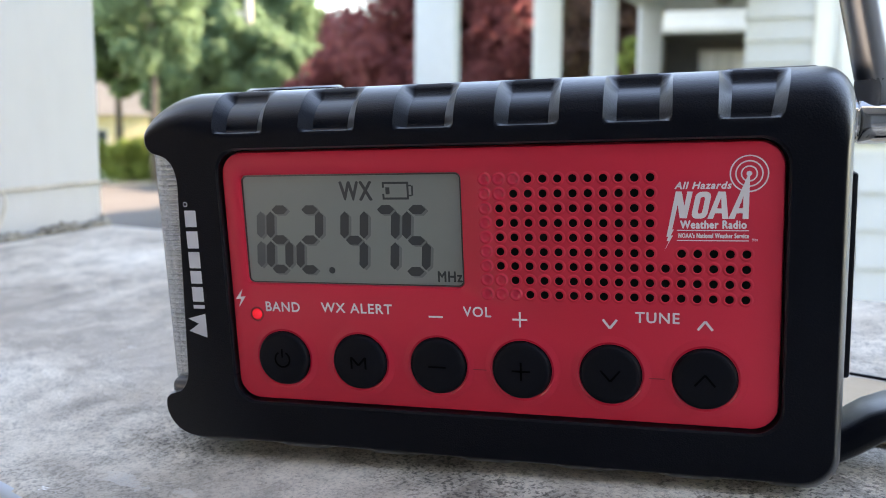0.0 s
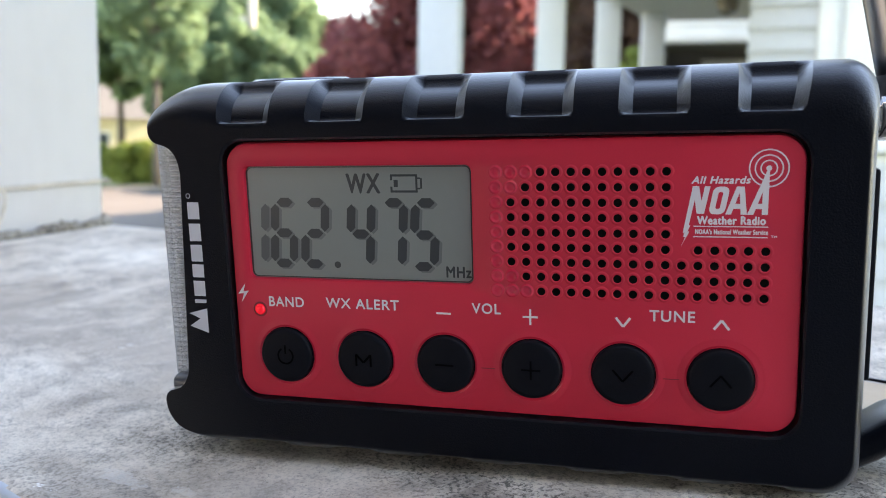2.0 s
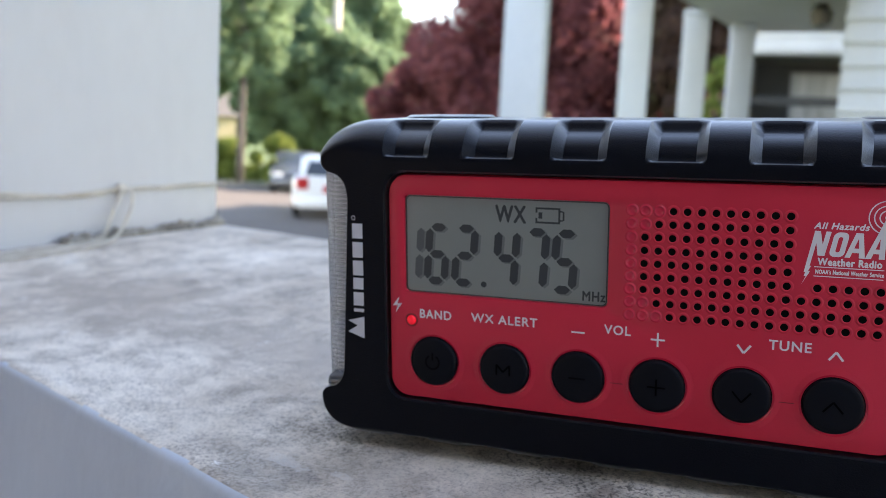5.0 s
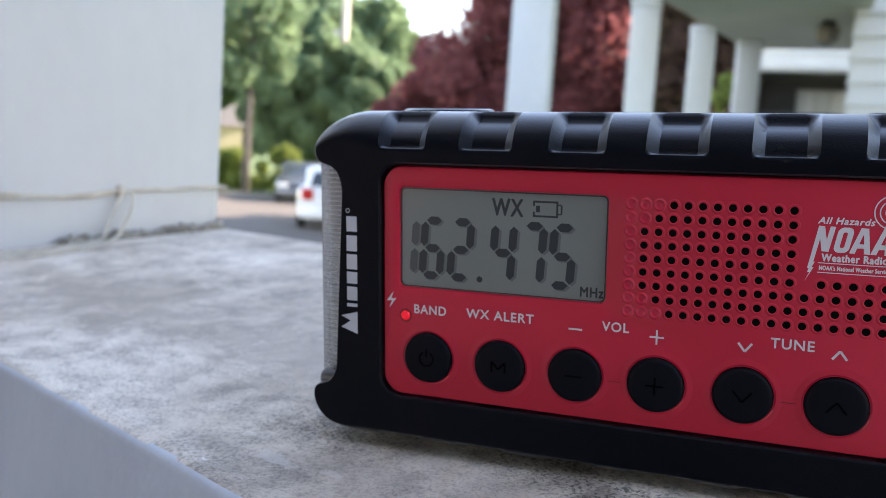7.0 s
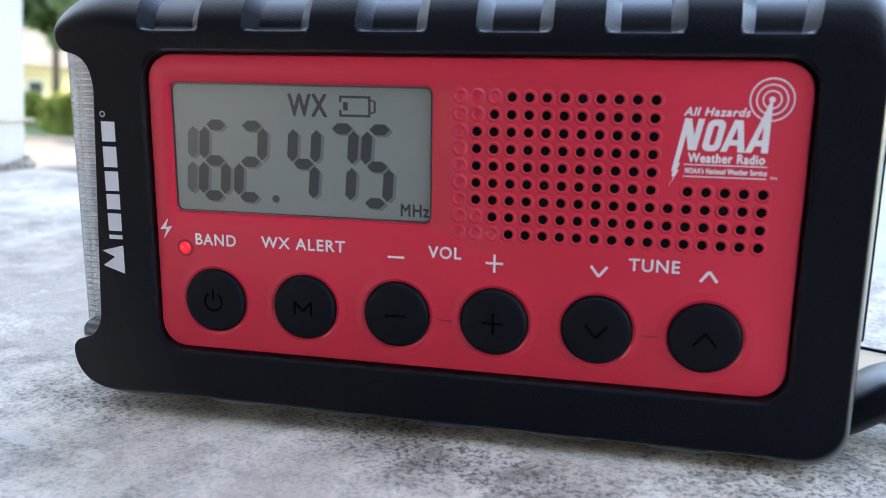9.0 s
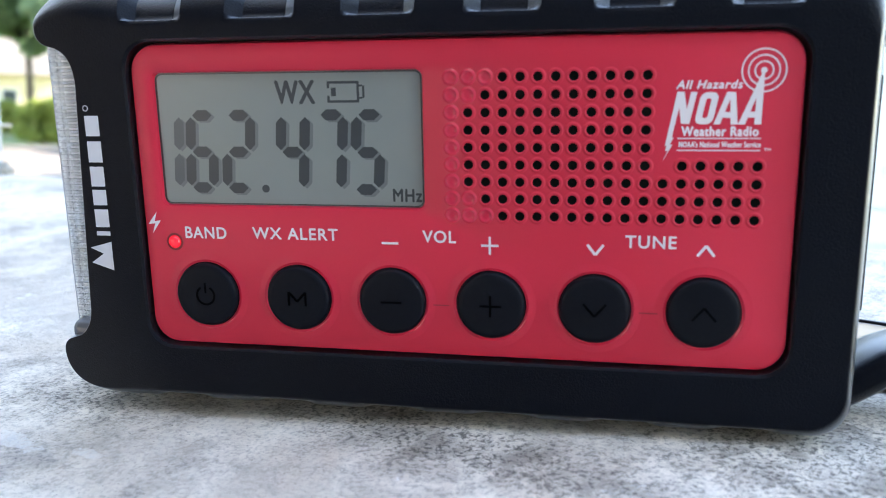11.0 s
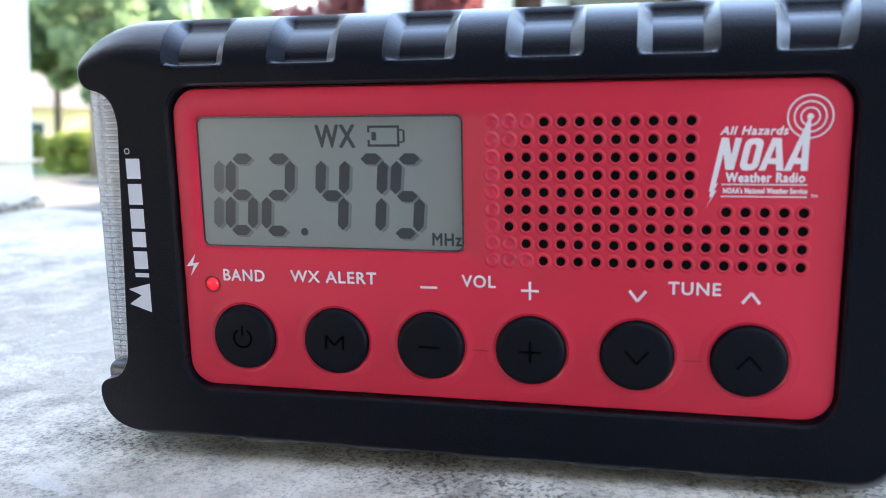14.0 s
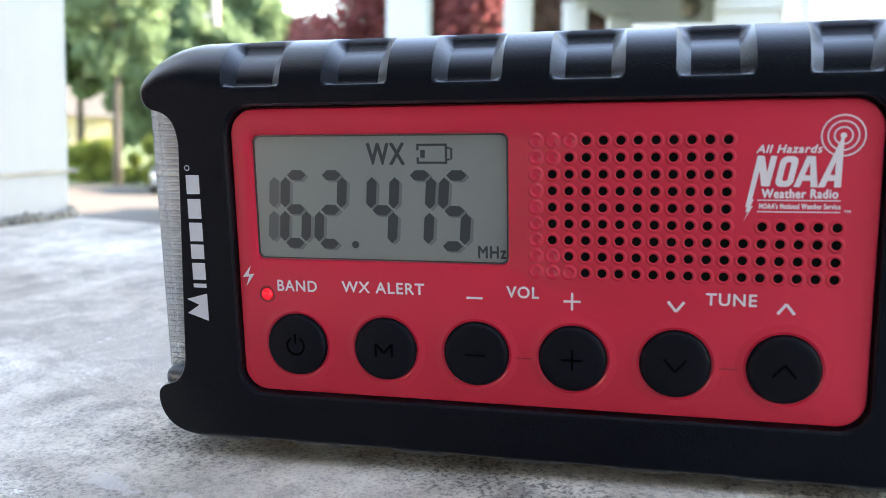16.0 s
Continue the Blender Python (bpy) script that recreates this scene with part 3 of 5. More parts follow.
def build_shell():
    out = body_outline()
    n = len(out)
    area = sum(out[k][0] * out[(k + 1) % n][1] - out[(k + 1) % n][0] * out[k][1] for k in range(n))
    front_y, deep, back_y = -0.0012, 0.0135, 0.050
    layers = [(back_y, 0.35, 0.0, 0), (back_y - 0.002, 0.12, 0.0, 0), (back_y - 0.006, 0.0, 0.0, 0), (0.030, 0.0, 0.0, 0), (0.0145, 0.0, 0.0, 0)]
    for a in (3, 6, 9, 14, 20, 28, 36, 44, 52, 60, 66, 71, 75, 78, 81, 84, 87, 90):
        rib = smoothstep(2, 17, a) * (1 - smoothstep(77, 82, a))
        layers.append((front_y + deep * (1 - math.sin(radians(a))), 1 - math.cos(radians(a)), rib, a))
    bm = bmesh.new()
    rings = []
    for y, ins, rib, a in layers:
        ring = []
        for k, (x, z) in enumerate(out):
            top, bottom = smoothstep(0.072, 0.098, z), 1 - smoothstep(0.006, 0.022, z)
            up = (0.0128 * top + 0.0045 * bottom) * smoothstep(-0.0935, -0.074, x)
            if x < -0.06 and z > 0.05:
                up = max(0.0, z - 0.0892) * (0.72 + 0.28 * smoothstep(-0.086, -0.066, x))
            side = 0.0032 if x > 0 else 0.0012 + 0.0012 * smoothstep(0.079, 0.087, z)
            groove = 0.0
            if z > 0.097 or z < 0.004:
                for c in RIB_X:
                    d = abs(x - c)
                    groove = max(groove, min(1.0, max(0.0, (RIB_OUT - d) / (RIB_OUT - RIB_IN))))
            cut = rib * groove * (0.0030 if z > 0.05 else 0.0008)
            depth = ins * up + cut * math.cos(radians(a))
            px = x - math.copysign(side * ins * smoothstep(0.055, 0.085, abs(x)), x)
            pz = z + (-depth if z > 0.05 else depth)
            ring.append(bm.verts.new((px, y + cut * math.sin(radians(a)), pz)))
        rings.append(ring)
    for p, q in zip(rings, rings[1:]):
        for k in range(n):
            bm.faces.new((p[k], p[(k + 1) % n], q[(k + 1) % n], q[k]))
    bm.faces.new(rings[0][::-1])
    # the front rim, down into the recess of the red panel; at the lamp's ends its rays fan out from the panel's corners
    rays = [(v.co.x - 0.004, v.co.z - 0.0515) for v in rings[-1]]
    nose = [k for k, (x, z) in enumerate(out) if x < -0.0757 and z > 0.0778]
    lip = [k for k, (x, z) in enumerate(out) if k > n // 2 and x < -0.08 and z < 0.0253]
    for run, ease in ((nose, lambda t: t ** 6), (lip, lambda t: 1 - (1 - t) ** 6)):
        first, final = (math.atan2(rays[k][1], rays[k][0]) for k in (run[0], run[-1]))
        for k in run:
            a = first + (final - first) * ease((k - run[0]) / (run[-1] - run[0]))
            rays[k] = (0.2 * math.cos(a), 0.2 * math.sin(a))
    def panel_ring(grow, y):
        ring = []
        for k in range(n):
            dx, dz = rays[k]
            hx, hz, r = 0.0718 + grow, 0.0350 + grow, 0.0065
            ux, uz = abs(dx), abs(dz)
            lo_, hi_ = 0.0, 1.0
            for _ in range(26):
                m_ = (lo_ + hi_) / 2
                qx, qz = max(ux * m_ - (hx - r), 0), max(uz * m_ - (hz - r), 0)
                inside = math.hypot(qx, qz) <= r and ux * m_ <= hx and uz * m_ <= hz
                lo_, hi_ = (m_, hi_) if inside else (lo_, m_)
            ring.append(bm.verts.new((0.004 + dx * lo_, y, 0.0515 + dz * lo_)))
        return ring
    last = rings[-1]
    goal = [Vector(v.co) for v in panel_ring(0.0008, front_y)]
    bmesh.ops.delete(bm, geom=[v for v in bm.verts if not v.link_faces], context="VERTS")
    ring = [bm.verts.new(last[k].co.lerp(goal[k], 0.07)) for k in range(n)]
    for k in range(n):
        bm.faces.new((last[k], last[(k + 1) % n], ring[(k + 1) % n], ring[k]))
    last = ring
    for grow, y in ((0.0008, front_y), (0.0003, front_y + 0.0005), (0.0001, 0.0028)):
        ring = panel_ring(grow, y)
        for k in range(n):
            bm.faces.new((last[k], last[(k + 1) % n], ring[(k + 1) % n], ring[k]))
        last = ring
    bm.faces.new(last)
    bmesh.ops.recalc_face_normals(bm, faces=bm.faces)
    for f in bm.faces:
        if f.normal.y > 0.9 and f.calc_center_median().y < 0.0:
            f.normal_flip()
    shell = part("shell", bm, rubber, radio, "black textured rubber shell with grip notches", smooth=38)
    for p in shell.data.polygons:
        if p.normal.y < -0.999:
            p.use_smooth = False
    return shell


build_shell()

# red front panel with a rounded edge, and its window
LCD = (-0.0622, -0.0008, 0.0503, 0.0797)


def build_panel():
    bm = bmesh.new()
    outer = [rounded(-0.0676 + i, 0.0756 - i, 0.0167 + i, 0.0863 - i, 0.0062 - i * 0.6, 8) for i in (0.0, 0.0004, 0.0010)]
    ys = (0.0020, 0.0003, 0.0)
    rings = [[bm.verts.new((x, y, z)) for x, z in pts] for pts, y in zip(outer, ys)]
    for p, q in zip(rings, rings[1:]):
        for k in range(len(p)):
            bm.faces.new((p[k], p[(k + 1) % len(p)], q[(k + 1) % len(p)], q[k]))
    inner = [[bm.verts.new((x, y, z)) for x, z in rounded(LCD[0] - g, LCD[1] + g, LCD[2] - g, LCD[3] + g, 0.0016 + g * 0.5, 8)] for g, y in ((0.0009, 0.0), (0.0003, 0.0003), (0.0, 0.0019))]
    a, b = rings[-1], inner[0]
    for k in range(len(a)):
        bm.faces.new((a[k], a[(k + 1) % len(a)], b[(k + 1) % len(b)], b[k]))
    for p, q in zip(inner, inner[1:]):
        for k in range(len(p)):
            bm.faces.new((p[k], p[(k + 1) % len(p)], q[(k + 1) % len(p)], q[k]))
    bmesh.ops.recalc_face_normals(bm, faces=bm.faces)
    return part("front_panel", bm, red_plastic, radio, "satin red plastic front panel", smooth=40)


panel = build_panel()

display = part("display", plate(bmesh.new(), rounded(LCD[0] - 0.0002, LCD[1] + 0.0002, LCD[2] - 0.0002, LCD[3] + 0.0002, 0.0016), 0.0013, 0.0018), lcd_glass, radio, "grey-green liquid crystal display")
edge = bmesh.new()
for pts, y in ((rounded(*LCD, 0.0016, 8), 0.00124),):
    o = [edge.verts.new((x, y, z)) for x, z in pts]
    i = [edge.verts.new((x, y, z)) for x, z in rounded(LCD[0] + 0.00045, LCD[1] - 0.0003, LCD[2] + 0.0003, LCD[3] - 0.0003, 0.0013, 8)]
    for k in range(len(o)):
        edge.faces.new((o[k], o[(k + 1) % len(o)], i[(k + 1) % len(i)], i[k]))
part("gasket", edge, lcd_edge, display)

SEGMENTS = {"0": "abcdef", "1": "bc", "2": "abged", "4": "fgbc", "5": "afgcd", "6": "afgedc", "7": "abc"}
DIG_W, DIG_Z0, DIG_Z1, SEG = 0.0079, 0.0529, 0.0716, 0.0024


def segment_points(s, x0):
    h = (DIG_Z1 - DIG_Z0) / 2
    zm, g = (DIG_Z0 + DIG_Z1) / 2, 0.0004
    w = DIG_W
    slant = lambda x, z: (x0 + x + (z - zm) * 0.07, z)
    k = SEG / 2
    if s in "agd":
        z = {"a": DIG_Z1 - k, "g": zm, "d": DIG_Z0 + k}[s]
        x0_, x1_ = k + g, w - k - g
        return [slant(x0_, z), slant(x0_ + k, z - k), slant(x1_ - k, z - k), slant(x1_, z), slant(x1_ - k, z + k), slant(x0_ + k, z + k)]
    x = k if s in "fe" else w - k
    lo, hi = (zm + g, DIG_Z1 - k - g) if s in "fb" else (DIG_Z0 + k + g, zm - g)
    return [slant(x, lo), slant(x + k, lo + k), slant(x + k, hi - k), slant(x, hi), slant(x - k, hi - k), slant(x - k, lo + k)]


def ink(bm, pts, y):
    bm.faces.new([bm.verts.new((x, y, z)) for x, z in pts])


def build_digit(ch, x0, material=lcd_ink, y=0.00122):
    for s in SEGMENTS[ch]:
        pts = segment_points(s, LCD[0] + x0 - 0.0002)
        bm = bmesh.new()
        ink(bm, pts, y)
        part("digit_segment", bm, material, display)
        bm = bmesh.new()
        ink(bm, [(x + 0.0007, z - 0.0004) for x, z in pts], 0.00127)
        part("segment_shadow", bm, lcd_ghost, display)


build_digit("1", -0.0020, plain("lcd_faint", (0.085, 0.092, 0.092), rough=0.2, spread=0.05, spec=0.2))
for ch, x0 in (("6", 0.0064), ("2", 0.0152), ("4", 0.0280), ("7", 0.0367), ("5", 0.0453)):
    build_digit(ch, x0)
bm = bmesh.new()
ink(bm, [(LCD[0] + 0.0249 + 0.0009 * math.cos(k * math.pi / 8), DIG_Z0 + 0.0011 + 0.0009 * math.sin(k * math.pi / 8)) for k in range(16)], 0.00122)
part("decimal_point", bm, lcd_ink, display)
face_text("band_word", "WX", LCD[0] + 0.0330, 0.0753, 0.0090, 0.0048, 0.00122, lcd_ink, display, 0.00018)
face_text("unit_word", "MHz", LCD[0] + 0.0577, 0.0529, 0.0064, 0.0027, 0.00122, lcd_ink, display, 0.0001)
bx0, bx1, bz0, bz1, bt = LCD[0] + 0.0404, LCD[0] + 0.0476, 0.0730, 0.0776, 0.00055
bm = bmesh.new()
for q in ((bx0, bx1, bz1 - bt, bz1), (bx0, bx1, bz0, bz0 + bt), (bx1 - bt, bx1, bz0 + bt, bz1 - bt), (bx0, bx0 + bt, bz0 + bt, bz0 + 0.0015), (bx0, bx0 + bt, bz1 - 0.0015, bz1 - bt), (bx1 + 0.0007, bx1 + 0.0012, bz0 + 0.001, bz1 - 0.001), (bx1, bx1 + 0.0007, bz0 + 0.0008, bz0 + 0.0012), (bx1, bx1 + 0.0007, bz1 - 0.0012, bz1 - 0.0008), (bx0 + 0.0009, bx0 + 0.0020, bz0 + 0.0014, bz1 - 0.0014)):
    ink(bm, [(q[0], q[2]), (q[1], q[2]), (q[1], q[3]), (q[0], q[3])], 0.00122)
part("battery_mark", bm, lcd_ink, display)

# buttons
BUTTON_X = [-0.0527, -0.0303, -0.0083, 0.0139, 0.0362, 0.0586]
BUTTON_Z = 0.0292


def build_button(x, draw):
    bm = lathe_y(bmesh.new(), x, BUTTON_Z, [(0.0075, 0.0008), (0.0075, -0.0006), (0.0073, -0.0011), (0.0069, -0.0014), (0.0060, -0.00155), (0.0, -0.0016)])
    b = part("button", bm, button_rubber, radio, "round black rubber button", smooth=40)
    bm = lathe_y(bmesh.new(), x, BUTTON_Z, [(0.00765, 0.00012), (0.0082, -0.00022), (0.0083, -0.00023)])
    part("button_rim", bm, rim_red, panel, smooth=60)
    bm = lathe_y(bmesh.new(), x, BUTTON_Z, [(0.0083, -0.00023), (0.0085, -0.00021), (0.0090, -0.00011), (0.0095, -0.00004), (0.0100, 0.00001)])
    part("button_apron", bm, red_plastic, panel, smooth=60)
    gap = lathe_y(bmesh.new(), x, BUTTON_Z, [(0.00745, -0.00006), (0.0077, -0.00008)])
    part("button_gap", gap, black_hole, b)
    bm = bmesh.new()
    draw(bm, x, BUTTON_Z, -0.00166)
    part("button_mark", bm, legend, b)


def stroke(bm, a, b, w, y):
    a, b = Vector(a), Vector(b)
    d = (b - a).normalized()
    s = Vector((-d.y, d.x)) * w / 2
    ink(bm, [tuple(a - s), tuple(b - s), tuple(b + s), tuple(a + s)], y)


def ring_ink(bm, cx, cz, r0, r1, y, a0=0.0, a1=360.0, n=48):
    full = abs(a1 - a0) >= 360
    m = n if full else n + 1
    o = [bm.verts.new((cx + r1 * math.cos(radians(a0 + (a1 - a0) * k / n)), y, cz + r1 * math.sin(radians(a0 + (a1 - a0) * k / n)))) for k in range(m)]
    i = [bm.verts.new((cx + r0 * math.cos(radians(a0 + (a1 - a0) * k / n)), y, cz + r0 * math.sin(radians(a0 + (a1 - a0) * k / n)))) for k in range(m)]
    for k in range(n):
        k2 = (k + 1) % m
        bm.faces.new((o[k], o[k2], i[k2], i[k]))


def power(bm, x, z, y):
    ring_ink(bm, x, z, 0.0019, 0.0024, y, 120, 420, 30)
    stroke(bm, (x, z + 0.0006), (x, z + 0.0030), 0.0005, y)


def letter_m(bm, x, z, y):
    for a, b in (((-0.002, -0.0016), (-0.002, 0.0016)), ((-0.002, 0.0016), (0, -0.0006)), ((0, -0.0006), (0.002, 0.0016)), ((0.002, 0.0016), (0.002, -0.0016))):
        stroke(bm, (x + a[0], z + a[1]), (x + b[0], z + b[1]), 0.00055, y)


def dash(bm, x, z, y):
    stroke(bm, (x - 0.0024, z), (x + 0.0024, z), 0.0005, y)


def cross(bm, x, z, y):
    dash(bm, x, z, y)
    stroke(bm, (x, z - 0.0024), (x, z + 0.0024), 0.0005, y)


def chevron(s, w=0.0024, h=0.0014, t=0.0005):
    def draw(bm, x, z, y):
        stroke(bm, (x - w, z - s * h), (x, z + s * h), t, y)
        stroke(bm, (x, z + s * h), (x + w, z - s * h), t, y)
    return draw


for x, d in zip(BUTTON_X, (power, letter_m, dash, cross, chevron(-1), chevron(1))):
    build_button(x, d)

# printed words and marks on the red panel
INK_Y = -0.00006
face_text("word_mark", "BAND", -0.0522, 0.0438, 0.0101, 0.0026, INK_Y, white_ink, panel, 0.00007)
face_text("word_mark", "WX ALERT", -0.0306, 0.0440, 0.0202, 0.0026, INK_Y, white_ink, panel, 0.00007)
face_text("word_mark", "VOL", 0.0026, 0.0441, 0.0073, 0.0026, INK_Y, white_ink, panel, 0.00007)
face_text("word_mark", "TUNE", 0.0474, 0.0440, 0.0103, 0.0026, INK_Y, white_ink, panel, 0.00007)
for name, x, z, d in (("minus_mark", -0.0085, 0.0424, "minus"), ("plus_mark", 0.0137, 0.0424, "plus"), ("arrow_mark", 0.0361, 0.0421, -1), ("arrow_mark", 0.0585, 0.0424, 1)):
    bm = bmesh.new()
    if d in ("minus", "plus"):
        stroke(bm, (x - 0.0019, z), (x + 0.0019, z), 0.0005, INK_Y)
        if d == "plus":
            stroke(bm, (x, z - 0.0020), (x, z + 0.0020), 0.0005, INK_Y - 0.00001)
    else:
        chevron(d, 0.0017, 0.0011, 0.0006)(bm, x, z, INK_Y)
    part(name, bm, white_ink, panel)
bm = bmesh.new()
bx, bz, bs = -0.0648, 0.0459, 0.0029
ink(bm, [(bx + 0.25 * bs, bz + bs * 0.9), (bx - 0.55 * bs, bz - 0.12 * bs), (bx + 0.05 * bs, bz - 0.05 * bs), (bx - 0.25 * bs, bz - bs * 0.9), (bx + 0.55 * bs, bz + 0.2 * bs), (bx, bz + 0.12 * bs)], INK_Y)
part("charge_mark", bm, white_ink, panel)
led = part("indicator_light", lathe_y(bmesh.new(), -0.0601, 0.0415, [(0.00145, 0.0002), (0.00145, -0.0003), (0.0011, -0.0007), (0.0006, -0.0009), (0.0, -0.00095)], 24), led_red, radio, "small red indicator light", smooth=180)
part("light_rim", lathe_y(bmesh.new(), -0.0601, 0.0415, [(0.0016, -0.00005), (0.0020, -0.0001), (0.0022, 0.0001)], 24), seam_red, led)

for x0, x1 in ((-0.0001, 0.0056), (0.0447, 0.0502)):
    bm = bmesh.new()
    stroke(bm, (x0, 0.0286), (x1, 0.0286), 0.00025, INK_Y)
    part("panel_seam", bm, seam_red, panel)

# speaker grille
hole_me = bpy.data.meshes.new("grille_hole")
bm = lathe_y(bmesh.new(), 0, 0, [(0.00100, -0.00008), (0.0, -0.00008)], 16)
bm.to_mesh(hole_me)
bm.free()
hole_me.materials.append(black_hole)
rim_me = bpy.data.meshes.new("hole_rim")
bm = lathe_y(bmesh.new(), 0, 0, [(0.00100, -0.00006), (0.00120, -0.00022), (0.00130, -0.00024), (0.00148, -0.00016), (0.00180, 0.00001)], 16)
bm.to_mesh(rim_me)
bm.free()
rim_me.materials.append(red_plastic)
rim_me.shade_smooth()
dimple_me = bpy.data.meshes.new("grille_dimple")
bm = lathe_y(bmesh.new(), 0, 0, [(0.00180, 0.00001), (0.00148, -0.00020), (0.00132, -0.00028), (0.00122, -0.00027), (0.00100, -0.00004), (0.0005, -0.00003), (0.0, -0.00003)], 16)
bm.to_mesh(dimple_me)
bm.free()
dimple_me.materials.append(rim_red)
dimple_me.shade_smooth()
BLIND = {0: 3, 1: 2, 7: 2, 8: 3}
grille = part("speaker_grille", plate(bmesh.new(), rounded(0.0046, 0.0690, 0.0480, 0.0790, 0.001), 0.00045, 0.0009), black_hole, radio, "round speaker holes in the red panel")
for row in range(9):
    for col in range(18):
        if row < 5 and col > 11 or row == 5 and col == 12:
            continue
        p = (0.0056 + 0.00364 * col, 0.0, 0.0781 - 0.00364 * row)
        if col < BLIND.get(row, 1):
            h = new("grille_dimple", dimple_me)
        else:
            h = new("grille_hole", hole_me)
            r = new("hole_rim", rim_me)
            r.parent, r.location = h, (0, 0, 0)
        h.parent, h.location = grille, p

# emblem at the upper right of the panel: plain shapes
ex, ez = 0.0676, 0.0787
for r0, r1 in ((0.0, 0.0006), (0.00155, 0.00185), (0.00275, 0.00305), (0.00395, 0.00425)):
    bm = bmesh.new()
    ring_ink(bm, ex, ez, r0, r1, INK_Y)
    part("emblem_ring", bm, white_ink, panel)
EMBLEM = (
    [(0.05148, 0.07474), (0.05257, 0.07468), (0.05074, 0.0657), (0.0511, 0.06571), (0.05044, 0.06427), (0.05092, 0.06428), (0.04902, 0.06068), (0.05002, 0.06299), (0.04951, 0.06298), (0.04981, 0.064), (0.04944, 0.06399)],
    [(0.05148, 0.07474), (0.05283, 0.07469), (0.05394, 0.06838), (0.0524, 0.06844)],
    [(0.0541, 0.0747), (0.05531, 0.07464), (0.05401, 0.06838), (0.05284, 0.0684)],
    [(0.05861, 0.06829), (0.05985, 0.06827), (0.06206, 0.07458), (0.06096, 0.07464)],
    [(0.06189, 0.06826), (0.06324, 0.06824), (0.0626, 0.07459), (0.06151, 0.07461)],
    [(0.06023, 0.06959), (0.06194, 0.06954), (0.06194, 0.07067), (0.06062, 0.07072)],
    [(0.06324, 0.06824), (0.06459, 0.06825), (0.06695, 0.07487), (0.06764, 0.07853), (0.06735, 0.07852), (0.06634, 0.07588)],
    [(0.06634, 0.06824), (0.06765, 0.06826), (0.06778, 0.07853), (0.06749, 0.07853), (0.06644, 0.07343)],
    [(0.06478, 0.06957), (0.06646, 0.06956), (0.06652, 0.07072), (0.06525, 0.07075)],
)
for k, pts in enumerate(EMBLEM):
    bm = bmesh.new()
    ink(bm, pts, INK_Y - 0.000006 * (k + 1))
    part("emblem_shape", bm, white_ink, panel)
# the leaning oval of the emblem
bm = bmesh.new()
lean = lambda pts: [bm.verts.new((x + (z - 0.0715) * 0.19, INK_Y, z)) for x, z in pts]
oval_out, oval_in = lean(rounded(0.0555, 0.0590, 0.0683, 0.0746, 0.0013, 6)), lean(rounded(0.05675, 0.05775, 0.0695, 0.0734, 0.00046, 6))
for k in range(len(oval_out)):
    k2 = (k + 1) % len(oval_out)
    bm.faces.new((oval_out[k], oval_out[k2], oval_in[k2], oval_in[k]))
part("emblem_shape", bm, white_ink, panel)
face_text("word_mark", "All Hazards", 0.0575, 0.0761, 0.0126, 0.0016, INK_Y, white_ink, panel, 0.00008, 0.25)
face_text("word_mark", "Weather Radio", 0.0599, 0.0669, 0.0146, 0.0018, INK_Y, white_ink, panel, 0.00011)
bm = bmesh.new()
for z in (0.0655, 0.0631):
    stroke(bm, (0.0518, z), (0.0678, z), 0.00022, INK_Y)
part("emblem_rule", bm, white_ink, panel)
face_text("word_mark", "TM", 0.0691, 0.0633, 0.0012, 0.0005, INK_Y, white_ink, panel, 0.00003)
face_text("word_mark", "NOAA's National Weather Service", 0.0600, 0.0643, 0.0156, 0.0011, INK_Y, white_ink, panel, 0.00006)

# upright maker's mark on the shell, as plain shapes
MARK_Y = -0.00127
bm = bmesh.new()
ink(bm, [(-0.0757, 0.0344), (-0.0757, 0.0413), (-0.0813, 0.0398), (-0.0780, 0.0384), (-0.0813, 0.0362)], MARK_Y)
part("maker_mark", bm, silver_ink, radio, "silver printed peak shape")
for z0, z1 in ((0.0428, 0.0438), (0.0448, 0.0490), (0.0500, 0.0536), (0.0544, 0.0590), (0.0600, 0.0648), (0.0660, 0.0706)):
    bm = bmesh.new()
    ink(bm, [(-0.0757, z0), (-0.0757, z1), (-0.0792, z1), (-0.0792, z0)], MARK_Y)
    part("maker_bar", bm, silver_ink, radio, "silver printed bar")
bm = bmesh.new()
ring_ink(bm, -0.0787, 0.0723, 0.0005, 0.0007, MARK_Y, n=16)
part("maker_dot", bm, silver_ink, radio)

